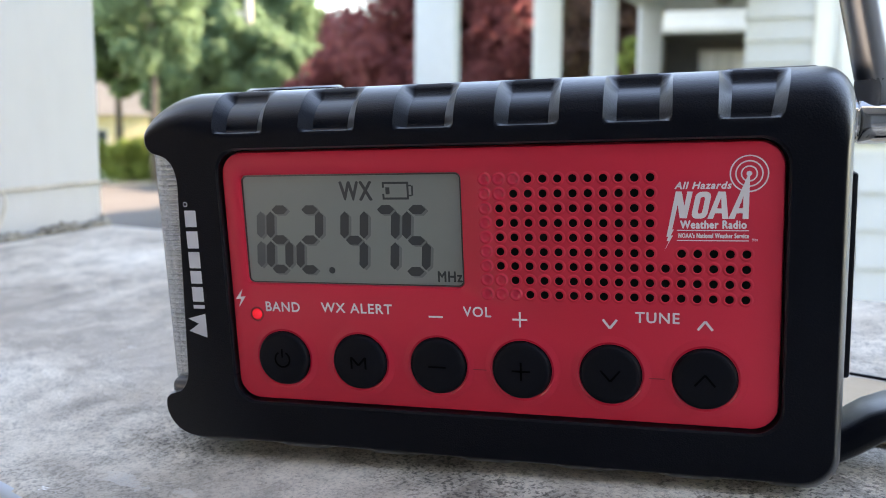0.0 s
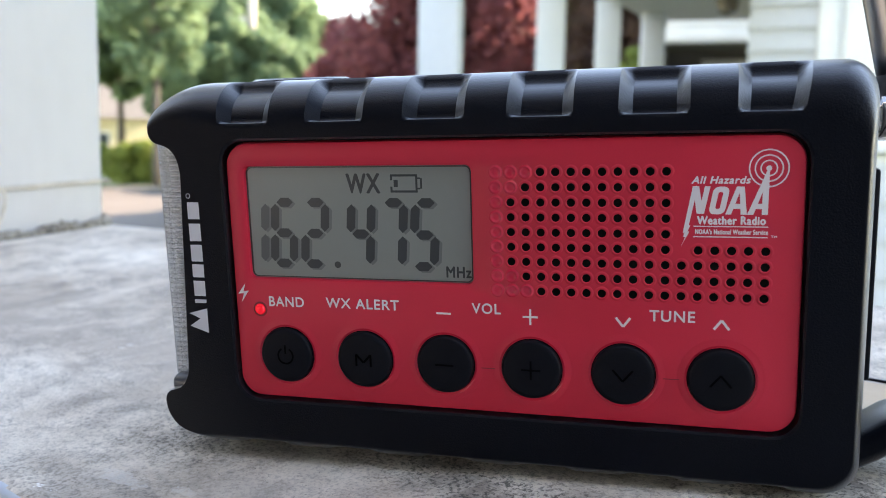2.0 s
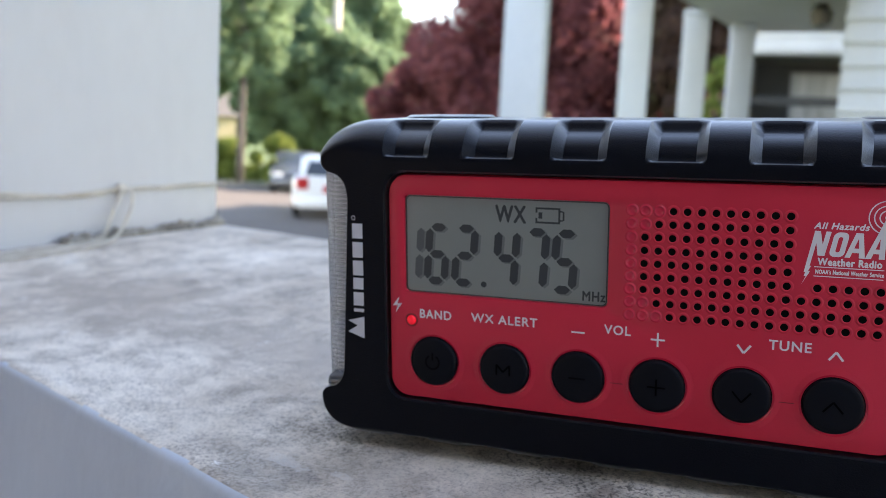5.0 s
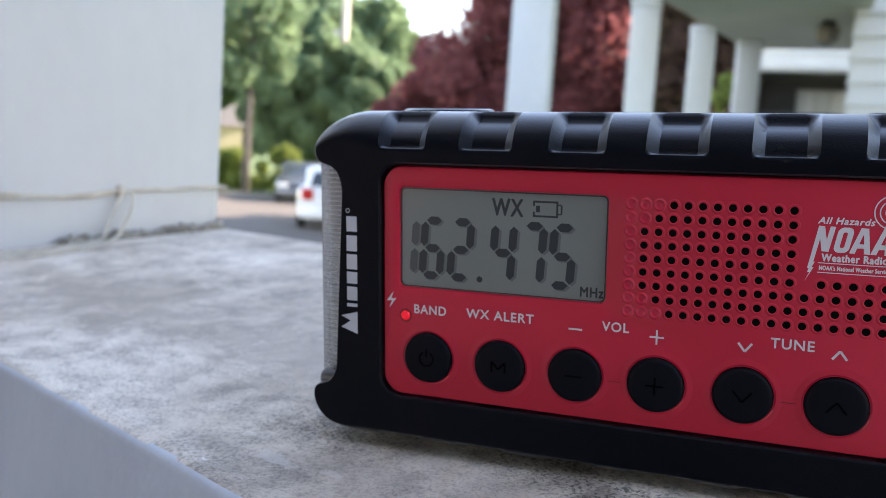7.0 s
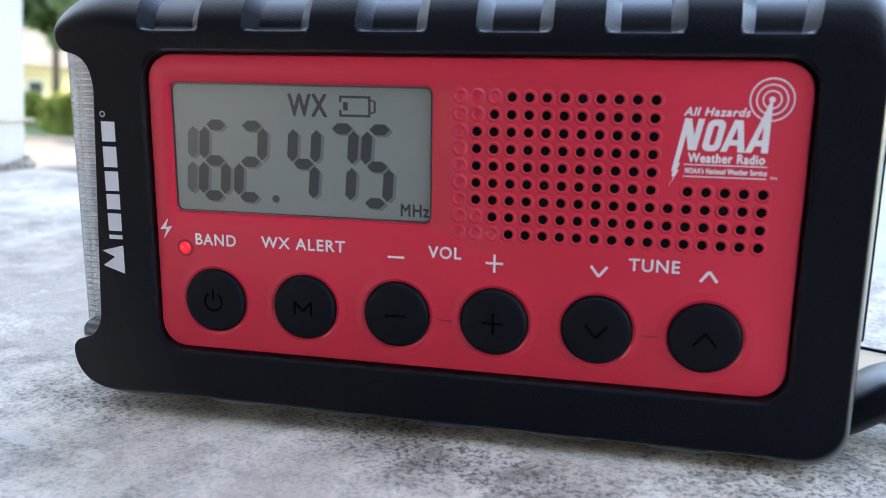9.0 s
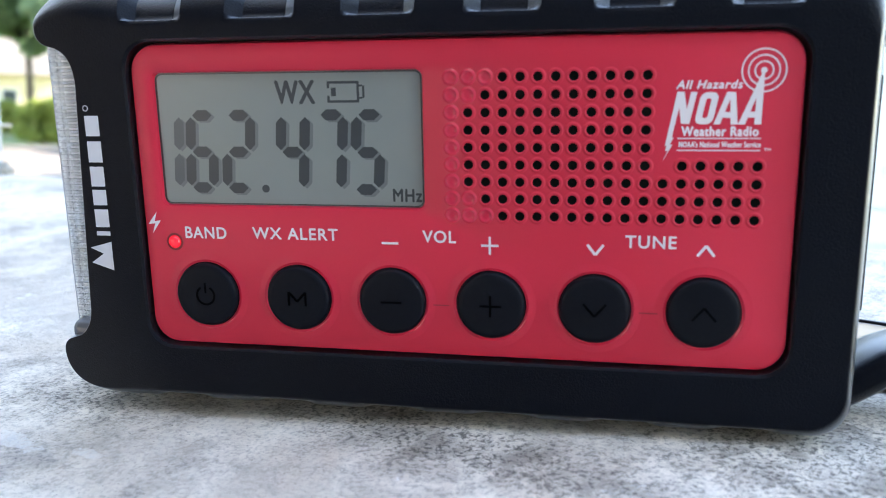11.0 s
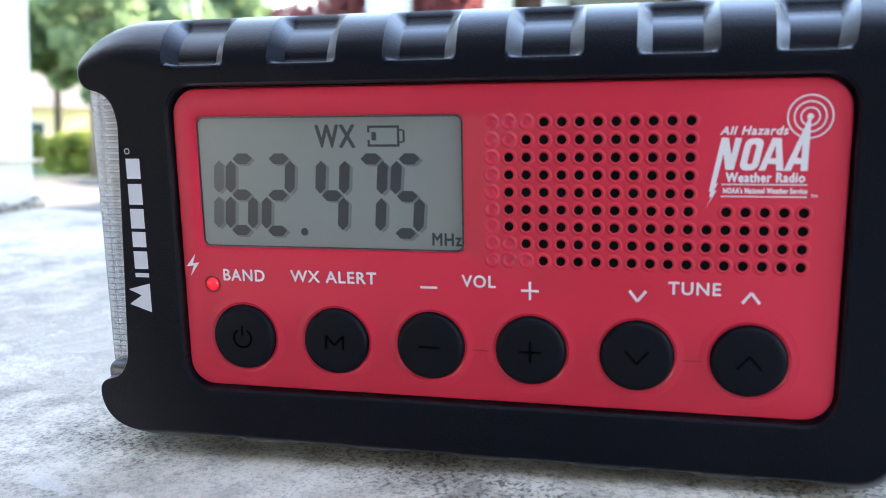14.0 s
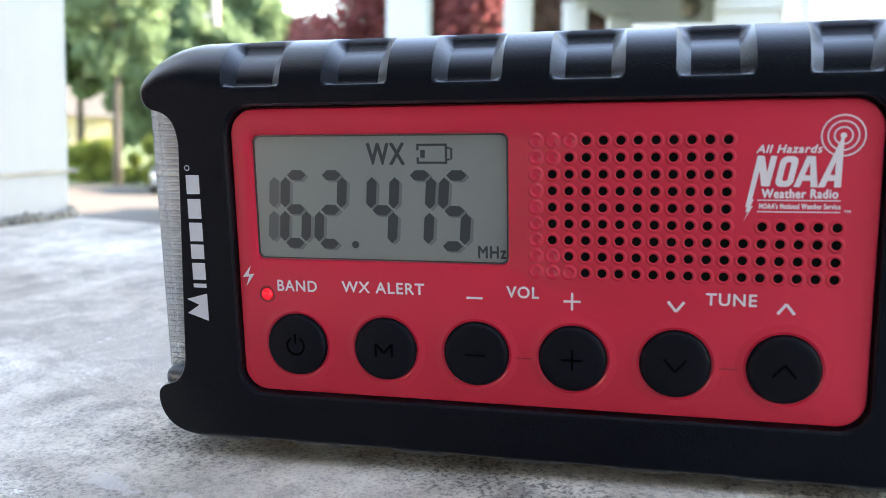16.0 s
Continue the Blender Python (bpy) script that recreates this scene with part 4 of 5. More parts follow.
# lamp at the left end
def build_lamp():
    z0, z1 = 0.0194, 0.0872
    step = (z1 - z0) / 47
    for x0, x1, y0, y1 in ((-0.0812, -0.0800, 0.0150, 0.0430), (-0.0906, -0.0806, 0.0092, 0.0102)):
        part("lamp_reflector", box(bmesh.new(), x0, x1, y0, y1, z0, z1, 0.0003, 1), reflector, radio, "white lamp reflector")
    lens = box(bmesh.new(), -0.0917, -0.0800, 0.0056, 0.0068, z0, z1, 0.0004, 2)
    back = part("lamp_lens", lens, lens_plastic, radio, "clear ribbed plastic lamp lens")
    back.visible_shadow = False
    side = part("lamp_lens", box(bmesh.new(), -0.0917, -0.0908, 0.0072, 0.042, z0, z1, 0.0003, 1), lens_plastic, radio, "clear plastic side of the lamp lens")
    side.visible_shadow = False
    rib_me = bpy.data.meshes.new("lens_rib")
    bm = bmesh.new()
    for x0, x1 in ((-0.0912, -0.0893), (-0.0891, -0.0790)):
        cyl(bm, (x0, 0.0056, 0), (x1, 0.0056, 0), step * 0.34, n=8)
    bm.to_mesh(rib_me)
    bm.free()
    rib_me.materials.append(lens_plastic)
    rib_me.shade_smooth()
    rib_me.set_sharp_from_angle(angle=radians(50))
    for k in range(47):
        r = new("lens_rib", rib_me)
        r.parent, r.location = back, (0, 0, z0 + step * (k + 0.5))
        r.visible_shadow = False
    for z, x0 in ((0.0174, -0.0919), (0.0893, -0.0880)):
        bm = bmesh.new()
        box(bm, x0, -0.0800, 0.0018, 0.044, z - 0.0034, z + 0.0030, 0.0028, 6)
        part("lamp_cap", bm, grey_plastic, radio, "grey plastic lamp end cap", smooth=60)


build_lamp()
part("lamp_stud", cyl(bmesh.new(), (-0.0915, 0.012, 0.0150), (-0.0944, 0.012, 0.0150), 0.0010, 0.0008, n=14), rubber, radio, smooth=40)
part("lamp_stud", cyl(bmesh.new(), (-0.0895, 0.016, 0.0926), (-0.0934, 0.016, 0.0926), 0.0010, 0.0008, n=14), rubber, radio, smooth=40)

# top button, back strap mount, side cover, aerial and crank arm
bm = bmesh.new()
for r0, r1, z0, z1 in ((0.0152, 0.0150, 0.1005, 0.1024), (0.0150, 0.0138, 0.1024, 0.1029)):
    bmesh.ops.create_cone(bm, cap_ends=True, segments=48, radius1=r0, radius2=r1, depth=z1 - z0, matrix=Matrix.LocRotScale((-0.0595, 0.033, (z0 + z1) / 2), None, (1.0, 0.72, 1.0)))
part("top_switch", bm, rubber, radio, "low black rubber switch", smooth=30)
# mount coloured far lighter than the rubber, for the sun on the top
bm = bmesh.new()
box(bm, 0.063, 0.0860, 0.030, 0.047, 0.0985, 0.1024, 0.0016, 3)
part("aerial_mount", bm, plain("sunlit_top", (0.10, 0.095, 0.09), rough=0.45), radio, "raised aerial mount", smooth=60)
bm = bmesh.new()
box(bm, 0.0895, 0.0922, 0.010, 0.034, 0.0275, 0.0775, 0.0008, 2)
cover = part("side_cover", bm, rubber, radio, "black rubber socket cover", smooth=40)
bm = bmesh.new()
bmesh.ops.create_uvsphere(bm, u_segments=24, v_segments=16, radius=1.0, matrix=Matrix.LocRotScale((0.0915, 0.022, 0.0565), None, (0.0024, 0.009, 0.011)))
part("cover_bulge", bm, rubber, cover, smooth=180)
aerial = part("aerial_hinge", lathe_y(bmesh.new(), 0, 0, [(0.0, 0.0), (0.0055, 0.0), (0.0062, 0.0007), (0.0062, 0.0052), (0.0055, 0.0058), (0.0060, 0.0065), (0.0060, 0.0145), (0.0052, 0.0152), (0.0, 0.0152)], 32), chrome, radio, "chrome aerial hinge", smooth=40)
aerial.matrix_local = Matrix.Translation((0.0885, 0.030, 0.0885)) @ Matrix.Rotation(radians(-90), 4, "Z")
bm = bmesh.new()
a0, ad = Vector((0.1008, 0.030, 0.0885)), Vector((-0.20, 0.05, 0.97)).normalized()
for s0, s1, r in ((0.004, 0.12, 0.0052), (0.12, 0.23, 0.0042), (0.23, 0.33, 0.0026), (0.33, 0.42, 0.0019)):
    cyl(bm, a0 + ad * s0, a0 + ad * s1, r, n=28)
bmesh.ops.create_uvsphere(bm, u_segments=20, v_segments=12, radius=0.0045, matrix=Matrix.Translation(a0 + ad * 0.422))
part("aerial_rod", bm, plain("dull_chrome", (0.30, 0.30, 0.31), rough=0.28, metal=1.0, spread=0.04), radio, "telescopic chrome aerial", smooth=40)
bm = bmesh.new()
cyl(bm, a0 + Vector((-0.003, 0, 0)), a0 + ad * 0.010, 0.0050, 0.0052, n=28)
part("aerial_knuckle", bm, grey_plastic, radio, smooth=40)


def build_arm():
    """The folded-out black arm that curves from the right end down onto the ledge."""
    path = [(0.086, 0.0062), (0.090, 0.0066), (0.094, 0.0090), (0.100, 0.0132), (0.108, 0.0165), (0.118, 0.0172), (0.130, 0.0145), (0.142, 0.0098), (0.150, 0.0062)]
    bm = bmesh.new()
    rings = []
    for i, (x, z) in enumerate(path):
        x2, z2 = path[min(i + 1, len(path) - 1)]
        x1, z1 = path[max(i - 1, 0)]
        d = Vector((x2 - x1, z2 - z1)).normalized()
        nx, nz = -d.y, d.x
        pts = []
        for k in range(16):
            a = 2 * math.pi * k / 16
            ca, sa = math.cos(a), math.sin(a)
            q = 0.5
            cy = math.copysign(abs(ca) ** q, ca) * 0.0085
            cn = math.copysign(abs(sa) ** q, sa) * 0.0042
            pts.append(bm.verts.new((x + nx * cn, 0.022 + cy, max(z + nz * cn, 0.0004))))
        rings.append(pts)
    for p, q in zip(rings, rings[1:]):
        for k in range(16):
            bm.faces.new((p[k], p[(k + 1) % 16], q[(k + 1) % 16], q[k]))
    bm.faces.new(rings[0][::-1])
    bm.faces.new(rings[-1])
    bmesh.ops.recalc_face_normals(bm, faces=bm.faces)
    part("crank_arm", bm, rubber, radio, "curved black crank arm", smooth=50)


build_arm()

# ---- the ground and the street ----
def sheet(name, pts, z, material, label, category, kind="structure"):
    bm = bmesh.new()
    vs = [bm.verts.new((x, y, z)) for x, y in pts]
    bm.faces.new(vs)
    bmesh.ops.recalc_face_normals(bm, faces=bm.faces)
    for f in bm.faces:
        if f.normal.z < 0:
            f.normal_flip()
    return tagged(part(name, bm, material), label, category, kind=kind)


sheet("ground", [(-900, -900), (900, -900), (900, 900), (-900, 900)], GROUND, lawn, "green lawn round the houses", "ground")
AHEAD, ACROSS = Vector((-0.565, 0.825, 0)), Vector((0.825, 0.565, 0))


def street(a, d, z=GROUND):
    p = ACROSS * a + AHEAD * d
    return Vector((p.x, p.y, z))


def quad(a0, a1, d0, d1):
    return [street(a, d).xy for a, d in ((a0, d0), (a1, d0), (a1, d1), (a0, d1))]


sheet("road", quad(-80, 80, 11.0, 34.6), GROUND + 0.02, asphalt, "sunlit tan-grey asphalt street", "road")
bm = bmesh.new()
box(bm, -80, 80, 34.6, 34.8, 0.0, 0.14, 0.03, 2)
kerb = part("kerb", bm, plain("kerb_stone", (0.20, 0.19, 0.165), rough=0.85, scale=2.0), None)
kerb.matrix_world = Matrix(((ACROSS.x, AHEAD.x, 0, 0), (ACROSS.y, AHEAD.y, 0, 0), (0, 0, 1, GROUND), (0, 0, 0, 1)))
tagged(kerb, "pale concrete kerb along the street", "kerb", kind="structure")


# ---- vegetation ----
def leaves(count, place, size, seed):
    """A mesh of many small, randomly turned leaf clumps; place(rng) gives each one's centre."""
    rng = np.random.default_rng(seed)
    c = place(rng, count)
    count = len(c)
    a = rng.normal(size=(count, 3))
    a /= np.linalg.norm(a, axis=1)[:, None]
    b = np.cross(a, rng.normal(size=(count, 3)))
    b /= np.linalg.norm(b, axis=1)[:, None]
    s = (size * rng.uniform(0.5, 1.3, count))[:, None]
    a, b = a * s, b * s * 0.6
    n = np.cross(a, b)
    n /= np.linalg.norm(n, axis=1)[:, None]
    v = np.stack([c - a, c - a * 0.1 + b + n * s * 0.15, c + a, c - a * 0.1 - b + n * s * 0.15], 1).reshape(-1, 3)
    f = np.arange(count * 4).reshape(-1, 4)
    me = bpy.data.meshes.new("leaves")
    me.from_pydata(v.tolist(), [], f.tolist())
    return me


def lobes(rng, centre, radii, n, spread, cone):
    """Uneven crown: balls of foliage round a centre."""
    out = []
    for _ in range(n):
        d = rng.normal(size=3)
        d /= np.linalg.norm(d)
        out.append((np.array(centre) + d * np.array(radii) * np.array((1 - cone * d[2], 1 - cone * d[2], 1)) * rng.uniform(0.5, 1.0), spread * rng.uniform(0.6, 1.3)))
    return out


def crown(centre, radii, lobe_count, spread, cone=0.0):
    def place(rng, count):
        ls = lobes(rng, centre, radii, lobe_count, spread, cone)
        pick = rng.integers(0, len(ls), count)
        d = rng.normal(size=(count, 3))
        d /= np.linalg.norm(d, axis=1)[:, None]
        r = rng.uniform(0.3, 1.0, count) ** 0.5
        c = np.array([l[0] for l in ls])[pick] + d * (np.array([l[1] for l in ls])[pick] * r)[:, None]
        return c[c[:, 2] > 0.15]
    return place


def build_tree(name, at, height, radii, crown_z, trunk_r, count, leaf, material, label, seed, lobe_count=26, spread=None, cone=0.0):
    root = empty(name, Matrix.Translation(at))
    rng = random.Random(seed)
    bm = bmesh.new()
    top = crown_z + radii[2] * 0.3
    pts = [(0.12 * rng.uniform(-1, 1) * k / 5, 0.12 * rng.uniform(-1, 1) * k / 5, top * k / 5) for k in range(6)]
    tube(bm, pts, lambda t: trunk_r * (1.15 - 0.8 * t), 10)
    for k in range(7):
        z = crown_z * rng.uniform(0.5, 1.05)
        a = rng.uniform(0, 6.28)
        e = (math.cos(a) * radii[0] * 0.75, math.sin(a) * radii[1] * 0.75, z + radii[2] * rng.uniform(0.1, 0.7))
        tube(bm, [(0, 0, z), (e[0] * 0.4, e[1] * 0.4, z + (e[2] - z) * 0.55), e], lambda t: trunk_r * 0.4 * (1.05 - t), 6)
    part("trunk", bm, bark, root, smooth=180)
    me = leaves(count, crown((0, 0, crown_z), radii, lobe_count * 5, spread or min(radii) * 0.21, cone), leaf, seed)
    mesh_part("crown", me, material, root)
    return tagged(root, label, "tree")


build_tree("tree", street(3.7, 50.0), 11, (3.4, 3.0, 4.2), 7.4, 0.3, 26000, 0.30, green_leaf, "tall green tree far behind the others", 24, 32)
build_tree("tree", street(1.9, 42.6), 10, (3.4, 3.0, 4.2), 5.2, 0.3, 46000, 0.27, green_leaf, "broad green leafy tree beyond the street", 11, 46)
build_tree("tree", street(4.2, 41.0), 8, (3.2, 2.4, 2.8), 4.2, 0.25, 30000, 0.25, green_leaf, "round green tree beyond the street", 12, 36)
build_tree("tree", street(1.9, 48.5), 11, (3.6, 3.0, 4.2), 7.0, 0.3, 30000, 0.30, green_leaf, "tall green tree behind the others", 18, 36)
build_tree("tree", street(5.6, 48.0), 11, (3.0, 3.0, 4.2), 6.9, 0.3, 30000, 0.30, green_leaf, "round-topped tall green tree", 19, 36)
build_tree("tree", street(8.4, 46.5), 8, (3.2, 3.0, 3.0), 4.3, 0.25, 24000, 0.28, green_leaf, "low green tree beyond the street", 14, 30)
build_tree("tree", street(-6.5, 46.0), 11, (4.5, 4.0, 3.4), 8.8, 0.3, 28000, 0.30, green_leaf, "tall green tree beyond the street", 13, 32)
build_tree("tree", street(-2.6, 52.0), 11, (2.8, 2.2, 3.4), 7.4, 0.22, 16000, 0.24, green_leaf, "green tree in front of the cream house", 41, 20)
build_tree("tree", street(-3.5, 80.0), 12, (7.0, 3.5, 5.5), 6.0, 0.35, 26000, 0.42, green_leaf, "wide green tree behind the cream house", 42, 30)
build_tree("street_tree", street(-0.5, 35.4), 9, (2.1, 2.0, 2.4), 6.6, 0.16, 8000, 0.16, green_leaf, "slim street tree with a bare grey trunk", 15, 20)
build_tree("red_tree", (-4.75, 18.8, GROUND), 9, (4.4, 2.8, 5.0), 2.6, 0.3, 140000, 0.11, red_leaf, "dark red-leaved tree behind the porch columns", 16, 60, 0.7, 0.32)
build_tree("dark_tree", (-1.55, 16.2, GROUND), 8, (1.15, 1.1, 4.2), 3.2, 0.25, 40000, 0.10, bronze_leaf, "dark bronze-leaved tree behind the porch columns", 27, 40, 0.34)
build_tree("green_shrub", (-0.86, 11.5, GROUND), 4, (0.26, 0.26, 0.9), 2.4, 0.05, 1400, 0.07, lime_leaf, "bright green shrub beside the porch", 17, 14)


def build_shrub(at, radii, count, seed, material=lime_leaf):
    root = empty("shrub", Matrix.Translation(at))
    bm = bmesh.new()
    rng = random.Random(seed)
    for k in range(6):
        a = rng.uniform(0, 6.28)
        tube(bm, [(0, 0, 0), (math.cos(a) * radii[0] * 0.3, math.sin(a) * radii[1] * 0.3, radii[2] * 0.7), (math.cos(a) * radii[0] * 0.6, math.sin(a) * radii[1] * 0.6, radii[2] * 1.3)], lambda t: 0.04 * (1.1 - t), 5)
    part("stem", bm, bark, root)
    mesh_part("foliage", leaves(count, crown((0, 0, radii[2]), radii, 14, min(radii) * 0.45), 0.13, seed), material, root)
    if material is lime_leaf:
        return tagged(root, "sunlit yellow-green shrub on the lawn", "shrub", group="lawn shrubs")
    return tagged(root, "dark green hedge shrub under the trees", "shrub", group="hedge shrubs")


build_shrub(street(0.7, 37.4), (1.25, 0.8, 1.15), 10000, 21)
build_shrub(street(-1.5, 37.8), (1.2, 0.8, 1.0), 9000, 22)
for k in range(2, 6):
    build_shrub(street(-2.4 + 2.4 * k, 44.2), (1.5, 0.8, 1.15), 5000, 30 + k, green_leaf)
build_shrub(street(-4.2, 48.0), (1.6, 1.2, 1.2), 7000, 23)

# ---- far houses ----
def build_far_house(at, turn):
    root = empty("far_house", Matrix.Translation(at) @ Matrix.Rotation(turn, 4, "Z"))
    bm = bmesh.new()
    box(bm, -3.0, 3.0, 0, 7, 0, 3.4)
    part("wall", bm, cream_paint, root)
    bm = bmesh.new()
    vs = [bm.verts.new(p) for p in ((-3.4, -0.4, 3.3), (3.4, -0.4, 3.3), (3.4, 7.4, 3.3), (-3.4, 7.4, 3.3), (-3.4, 3.5, 5.9), (3.4, 3.5, 5.9))]
    for f in ((0, 1, 5, 4), (2, 3, 4, 5), (0, 4, 3), (1, 2, 5), (0, 3, 2, 1)):
        bm.faces.new([vs[k] for k in f])
    bmesh.ops.recalc_face_normals(bm, faces=bm.faces)
    part("roof", bm, roof_shingle, root)
    for x in (-1.9, -0.2):
        w = part("window", box(bmesh.new(), x - 0.5, x + 0.5, -0.05, 0.02, 1.0, 2.4, 0.02, 1), white_paint, root)
        part("pane", box(bmesh.new(), x - 0.42, x + 0.42, -0.07, -0.04, 1.08, 2.32), house_glass, w)
    return tagged(root, "cream house with a shingle roof beyond the trees", "house")


build_far_house(street(-4.1, 62.0), math.atan2(ACROSS.y, ACROSS.x) + radians(12))


def build_pole():
    root = empty("utility_pole", Matrix.Translation(street(3.68, 40.6)))
    part("pole", tube(bmesh.new(), [(0, 0, 0), (0, 0, 5), (0, 0, 12.0)], lambda t: 0.2 - 0.04 * t, 14), pole_wood, root, smooth=180)
    bm = bmesh.new()
    cyl(bm, (-0.40, -0.1, 6.3), (-0.40, -0.1, 7.6), 0.16, 0.16, 18)
    part("transformer", bm, plain("pale_metal", (0.55, 0.5, 0.44), rough=0.5), root, "pale cylindrical transformer", smooth=40)
    part("cross_arm", box(bmesh.new(), -1.1, 1.1, -0.07, 0.07, 11.2, 11.35, 0.01, 1), pole_wood, root)
    bm = bmesh.new()
    for k in range(2):
        tube(bm, [(s * 60 + 0.0, 8 * s, 10.4 + k * 0.8 - 4.5 * s * (1 - s)) for s in np.linspace(0, 1, 14)], 0.03, 5)
    part("wire", bm, iron, root)
    return tagged(root, "pale wooden utility pole with a transformer among the trees", "pole")


build_pole()


# ---- parked cars ----
def build_car(name, at, turn, paint, rear, label):
    """A car about 1.8 m wide and 4.5 m long; its end towards -y is the one that shows."""
    root = empty(name, Matrix.Translation(at) @ Matrix.Rotation(turn, 4, "Z"))
    if rear:
        side = [(-2.2, 0.35), (-2.25, 0.6), (-2.2, 0.95), (-2.05, 1.02), (-0.9, 1.03), (0.8, 1.0), (2.0, 0.85), (2.2, 0.6), (2.15, 0.3)]
        roof = [(-2.12, 1.0), (-1.85, 1.42), (-1.5, 1.52), (-0.2, 1.53), (0.4, 1.45), (1.1, 1.0)]
    else:
        side = [(-2.15, 0.28), (-2.25, 0.5), (-2.2, 0.72), (-1.95, 0.84), (-1.0, 0.96), (0.9, 1.0), (2.0, 0.98), (2.2, 0.7), (2.1, 0.3)]
        roof = [(-1.1, 0.94), (-0.35, 1.38), (0.1, 1.47), (0.9, 1.46), (1.4, 1.32), (1.95, 0.98)]
    def loft(pts, widths):
        bm = bmesh.new()
        rings = []
        for s, inset in widths:
            zc = 0.65 if pts is side else 1.2
            rings.append([bm.verts.new((s, y * (1 - inset * 0.5), zc + (z - zc) * (1 - inset))) for y, z in pts])
        for p, q in zip(rings, rings[1:]):
            for k in range(len(pts)):
                bm.faces.new((p[k], p[(k + 1) % len(pts)], q[(k + 1) % len(pts)], q[k]))
        bm.faces.new(rings[0])
        bm.faces.new(rings[-1])
        bmesh.ops.recalc_face_normals(bm, faces=bm.faces)
        return bm
    part("body", loft(side, [(-0.9, 0.12), (-0.86, 0.03), (-0.7, 0.0), (0.7, 0.0), (0.86, 0.03), (0.9, 0.12)]), paint, root, smooth=35)
    part("cabin", loft(roof, [(-0.72, 0.14), (-0.66, 0.04), (-0.45, 0.0), (0.45, 0.0), (0.66, 0.04), (0.72, 0.14)]), paint, root, smooth=35)
    e0, e1 = (roof[0], roof[1])
    d = Vector((e1[0] - e0[0], e1[1] - e0[1]))
    n2 = Vector((-d.y, d.x)).normalized() * 0.012
    bm = bmesh.new()
    lo, hi = Vector(e0) + d * 0.12 + n2, Vector(e0) + d * 0.92 + n2
    vs = [bm.verts.new(p) for p in ((-0.62, lo.x, lo.y), (0.62, lo.x, lo.y), (0.52, hi.x, hi.y), (-0.52, hi.x, hi.y))]
    vb = [bm.verts.new(v.co - Vector((0, n2.x * 1.5, n2.y * 1.5))) for v in vs]
    bm.faces.new(vs)
    bm.faces.new(vb[::-1])
    for k in range(4):
        bm.faces.new((vs[k], vb[k], vb[(k + 1) % 4], vs[(k + 1) % 4]))
    bmesh.ops.recalc_face_normals(bm, faces=bm.faces)
    part("rear_window" if rear else "windscreen", bm, car_glass, root)
    for s in (-1, 1):
        bm = bmesh.new()
        pts = [(roof[1][0] + 0.1, roof[1][1] - 0.1), (roof[-2][0] - 0.05, roof[-2][1] - 0.1), (roof[-1][0] - 0.25, 1.05), (roof[0][0] + 0.25, 1.05)]
        vs = [bm.verts.new((s * 0.735, y, z)) for y, z in pts]
        vb = [bm.verts.new((s * 0.70, y, z)) for y, z in pts]
        bm.faces.new(vs)
        bm.faces.new(vb[::-1])
        for k in range(4):
            bm.faces.new((vs[k], vb[k], vb[(k + 1) % 4], vs[(k + 1) % 4]))
        bmesh.ops.recalc_face_normals(bm, faces=bm.faces)
        part("side_window", bm, car_glass, root)
        x = s * 0.66
        if rear:
            part("tail_lamp", box(bmesh.new(), x - 0.14, x + 0.14, -2.27, -2.15, 0.72, 1.0, 0.03, 2), lamp_red, root)
        else:
            part("headlight", box(bmesh.new(), x - 0.18, x + 0.18, -2.27, -2.1, 0.58, 0.72, 0.03, 2), lamp_clear, root)
        for y in (-1.35, 1.35):
            w = part("wheel", cyl(bmesh.new(), (s * 0.72, y, 0.32), (s * 0.91, y, 0.32), 0.32, n=24), tyre_rubber, root, smooth=40)
            part("rim", cyl(bmesh.new(), (s * 0.86, y, 0.32), (s * 0.925, y, 0.32), 0.2, 0.17, n=20), silver_paint, w, smooth=40)
    part("bumper", box(bmesh.new(), -0.84, 0.84, -2.32, -2.1, 0.28, 0.52, 0.05, 2), paint, root, smooth=40)
    if rear:
        part("plate", box(bmesh.new(), -0.17, 0.17, -2.285, -2.24, 0.66, 0.82, 0.01, 1), lamp_red, root)
    else:
        part("grille", box(bmesh.new(), -0.42, 0.42, -2.28, -2.2, 0.5, 0.66, 0.02, 1), iron, root)
    return tagged(root, label, "car")


build_car("silver_car", street(1.6, 34.6 - 1.9, GROUND + 0.02), 0.55, silver_paint, False, "silver car parked by the kerb across the street")
build_car("white_car", street(2.0, 22.6, GROUND + 0.02), 0.50, white_car_paint, True, "white hatchback with red tail lamps parked on the street")

# ---- the house beside the ledge, its porch and columns ----
CORNER = Vector((0.37, 7.26, 0))
LAP, LOW_LAP, SPLIT, EAVES = 0.178, 0.30, 0.14, 6.4
house = empty("house", Matrix.Translation((CORNER.x, CORNER.y, GROUND)) @ Matrix.Rotation(radians(-6), 4, "Z"))
tagged(house, "white clapboard house beside the porch", "house", kind="structure")
G0 = -GROUND
# length, eaves and roof out of view are sized to keep sun off the ledge
part("wall", box(bmesh.new(), 0.03, 12.0, 0.03, 4.6, 0, G0 + EAVES), white_paint, house)
bm = bmesh.new()
vs = [bm.verts.new(p) for p in ((-0.3, -0.3, G0 + EAVES), (12.3, -0.3, G0 + EAVES), (12.3, 4.9, G0 + EAVES), (-0.3, 4.9, G0 + EAVES), (-0.3, 2.3, G0 + EAVES + 1.8), (12.3, 2.3, G0 + EAVES + 1.8))]
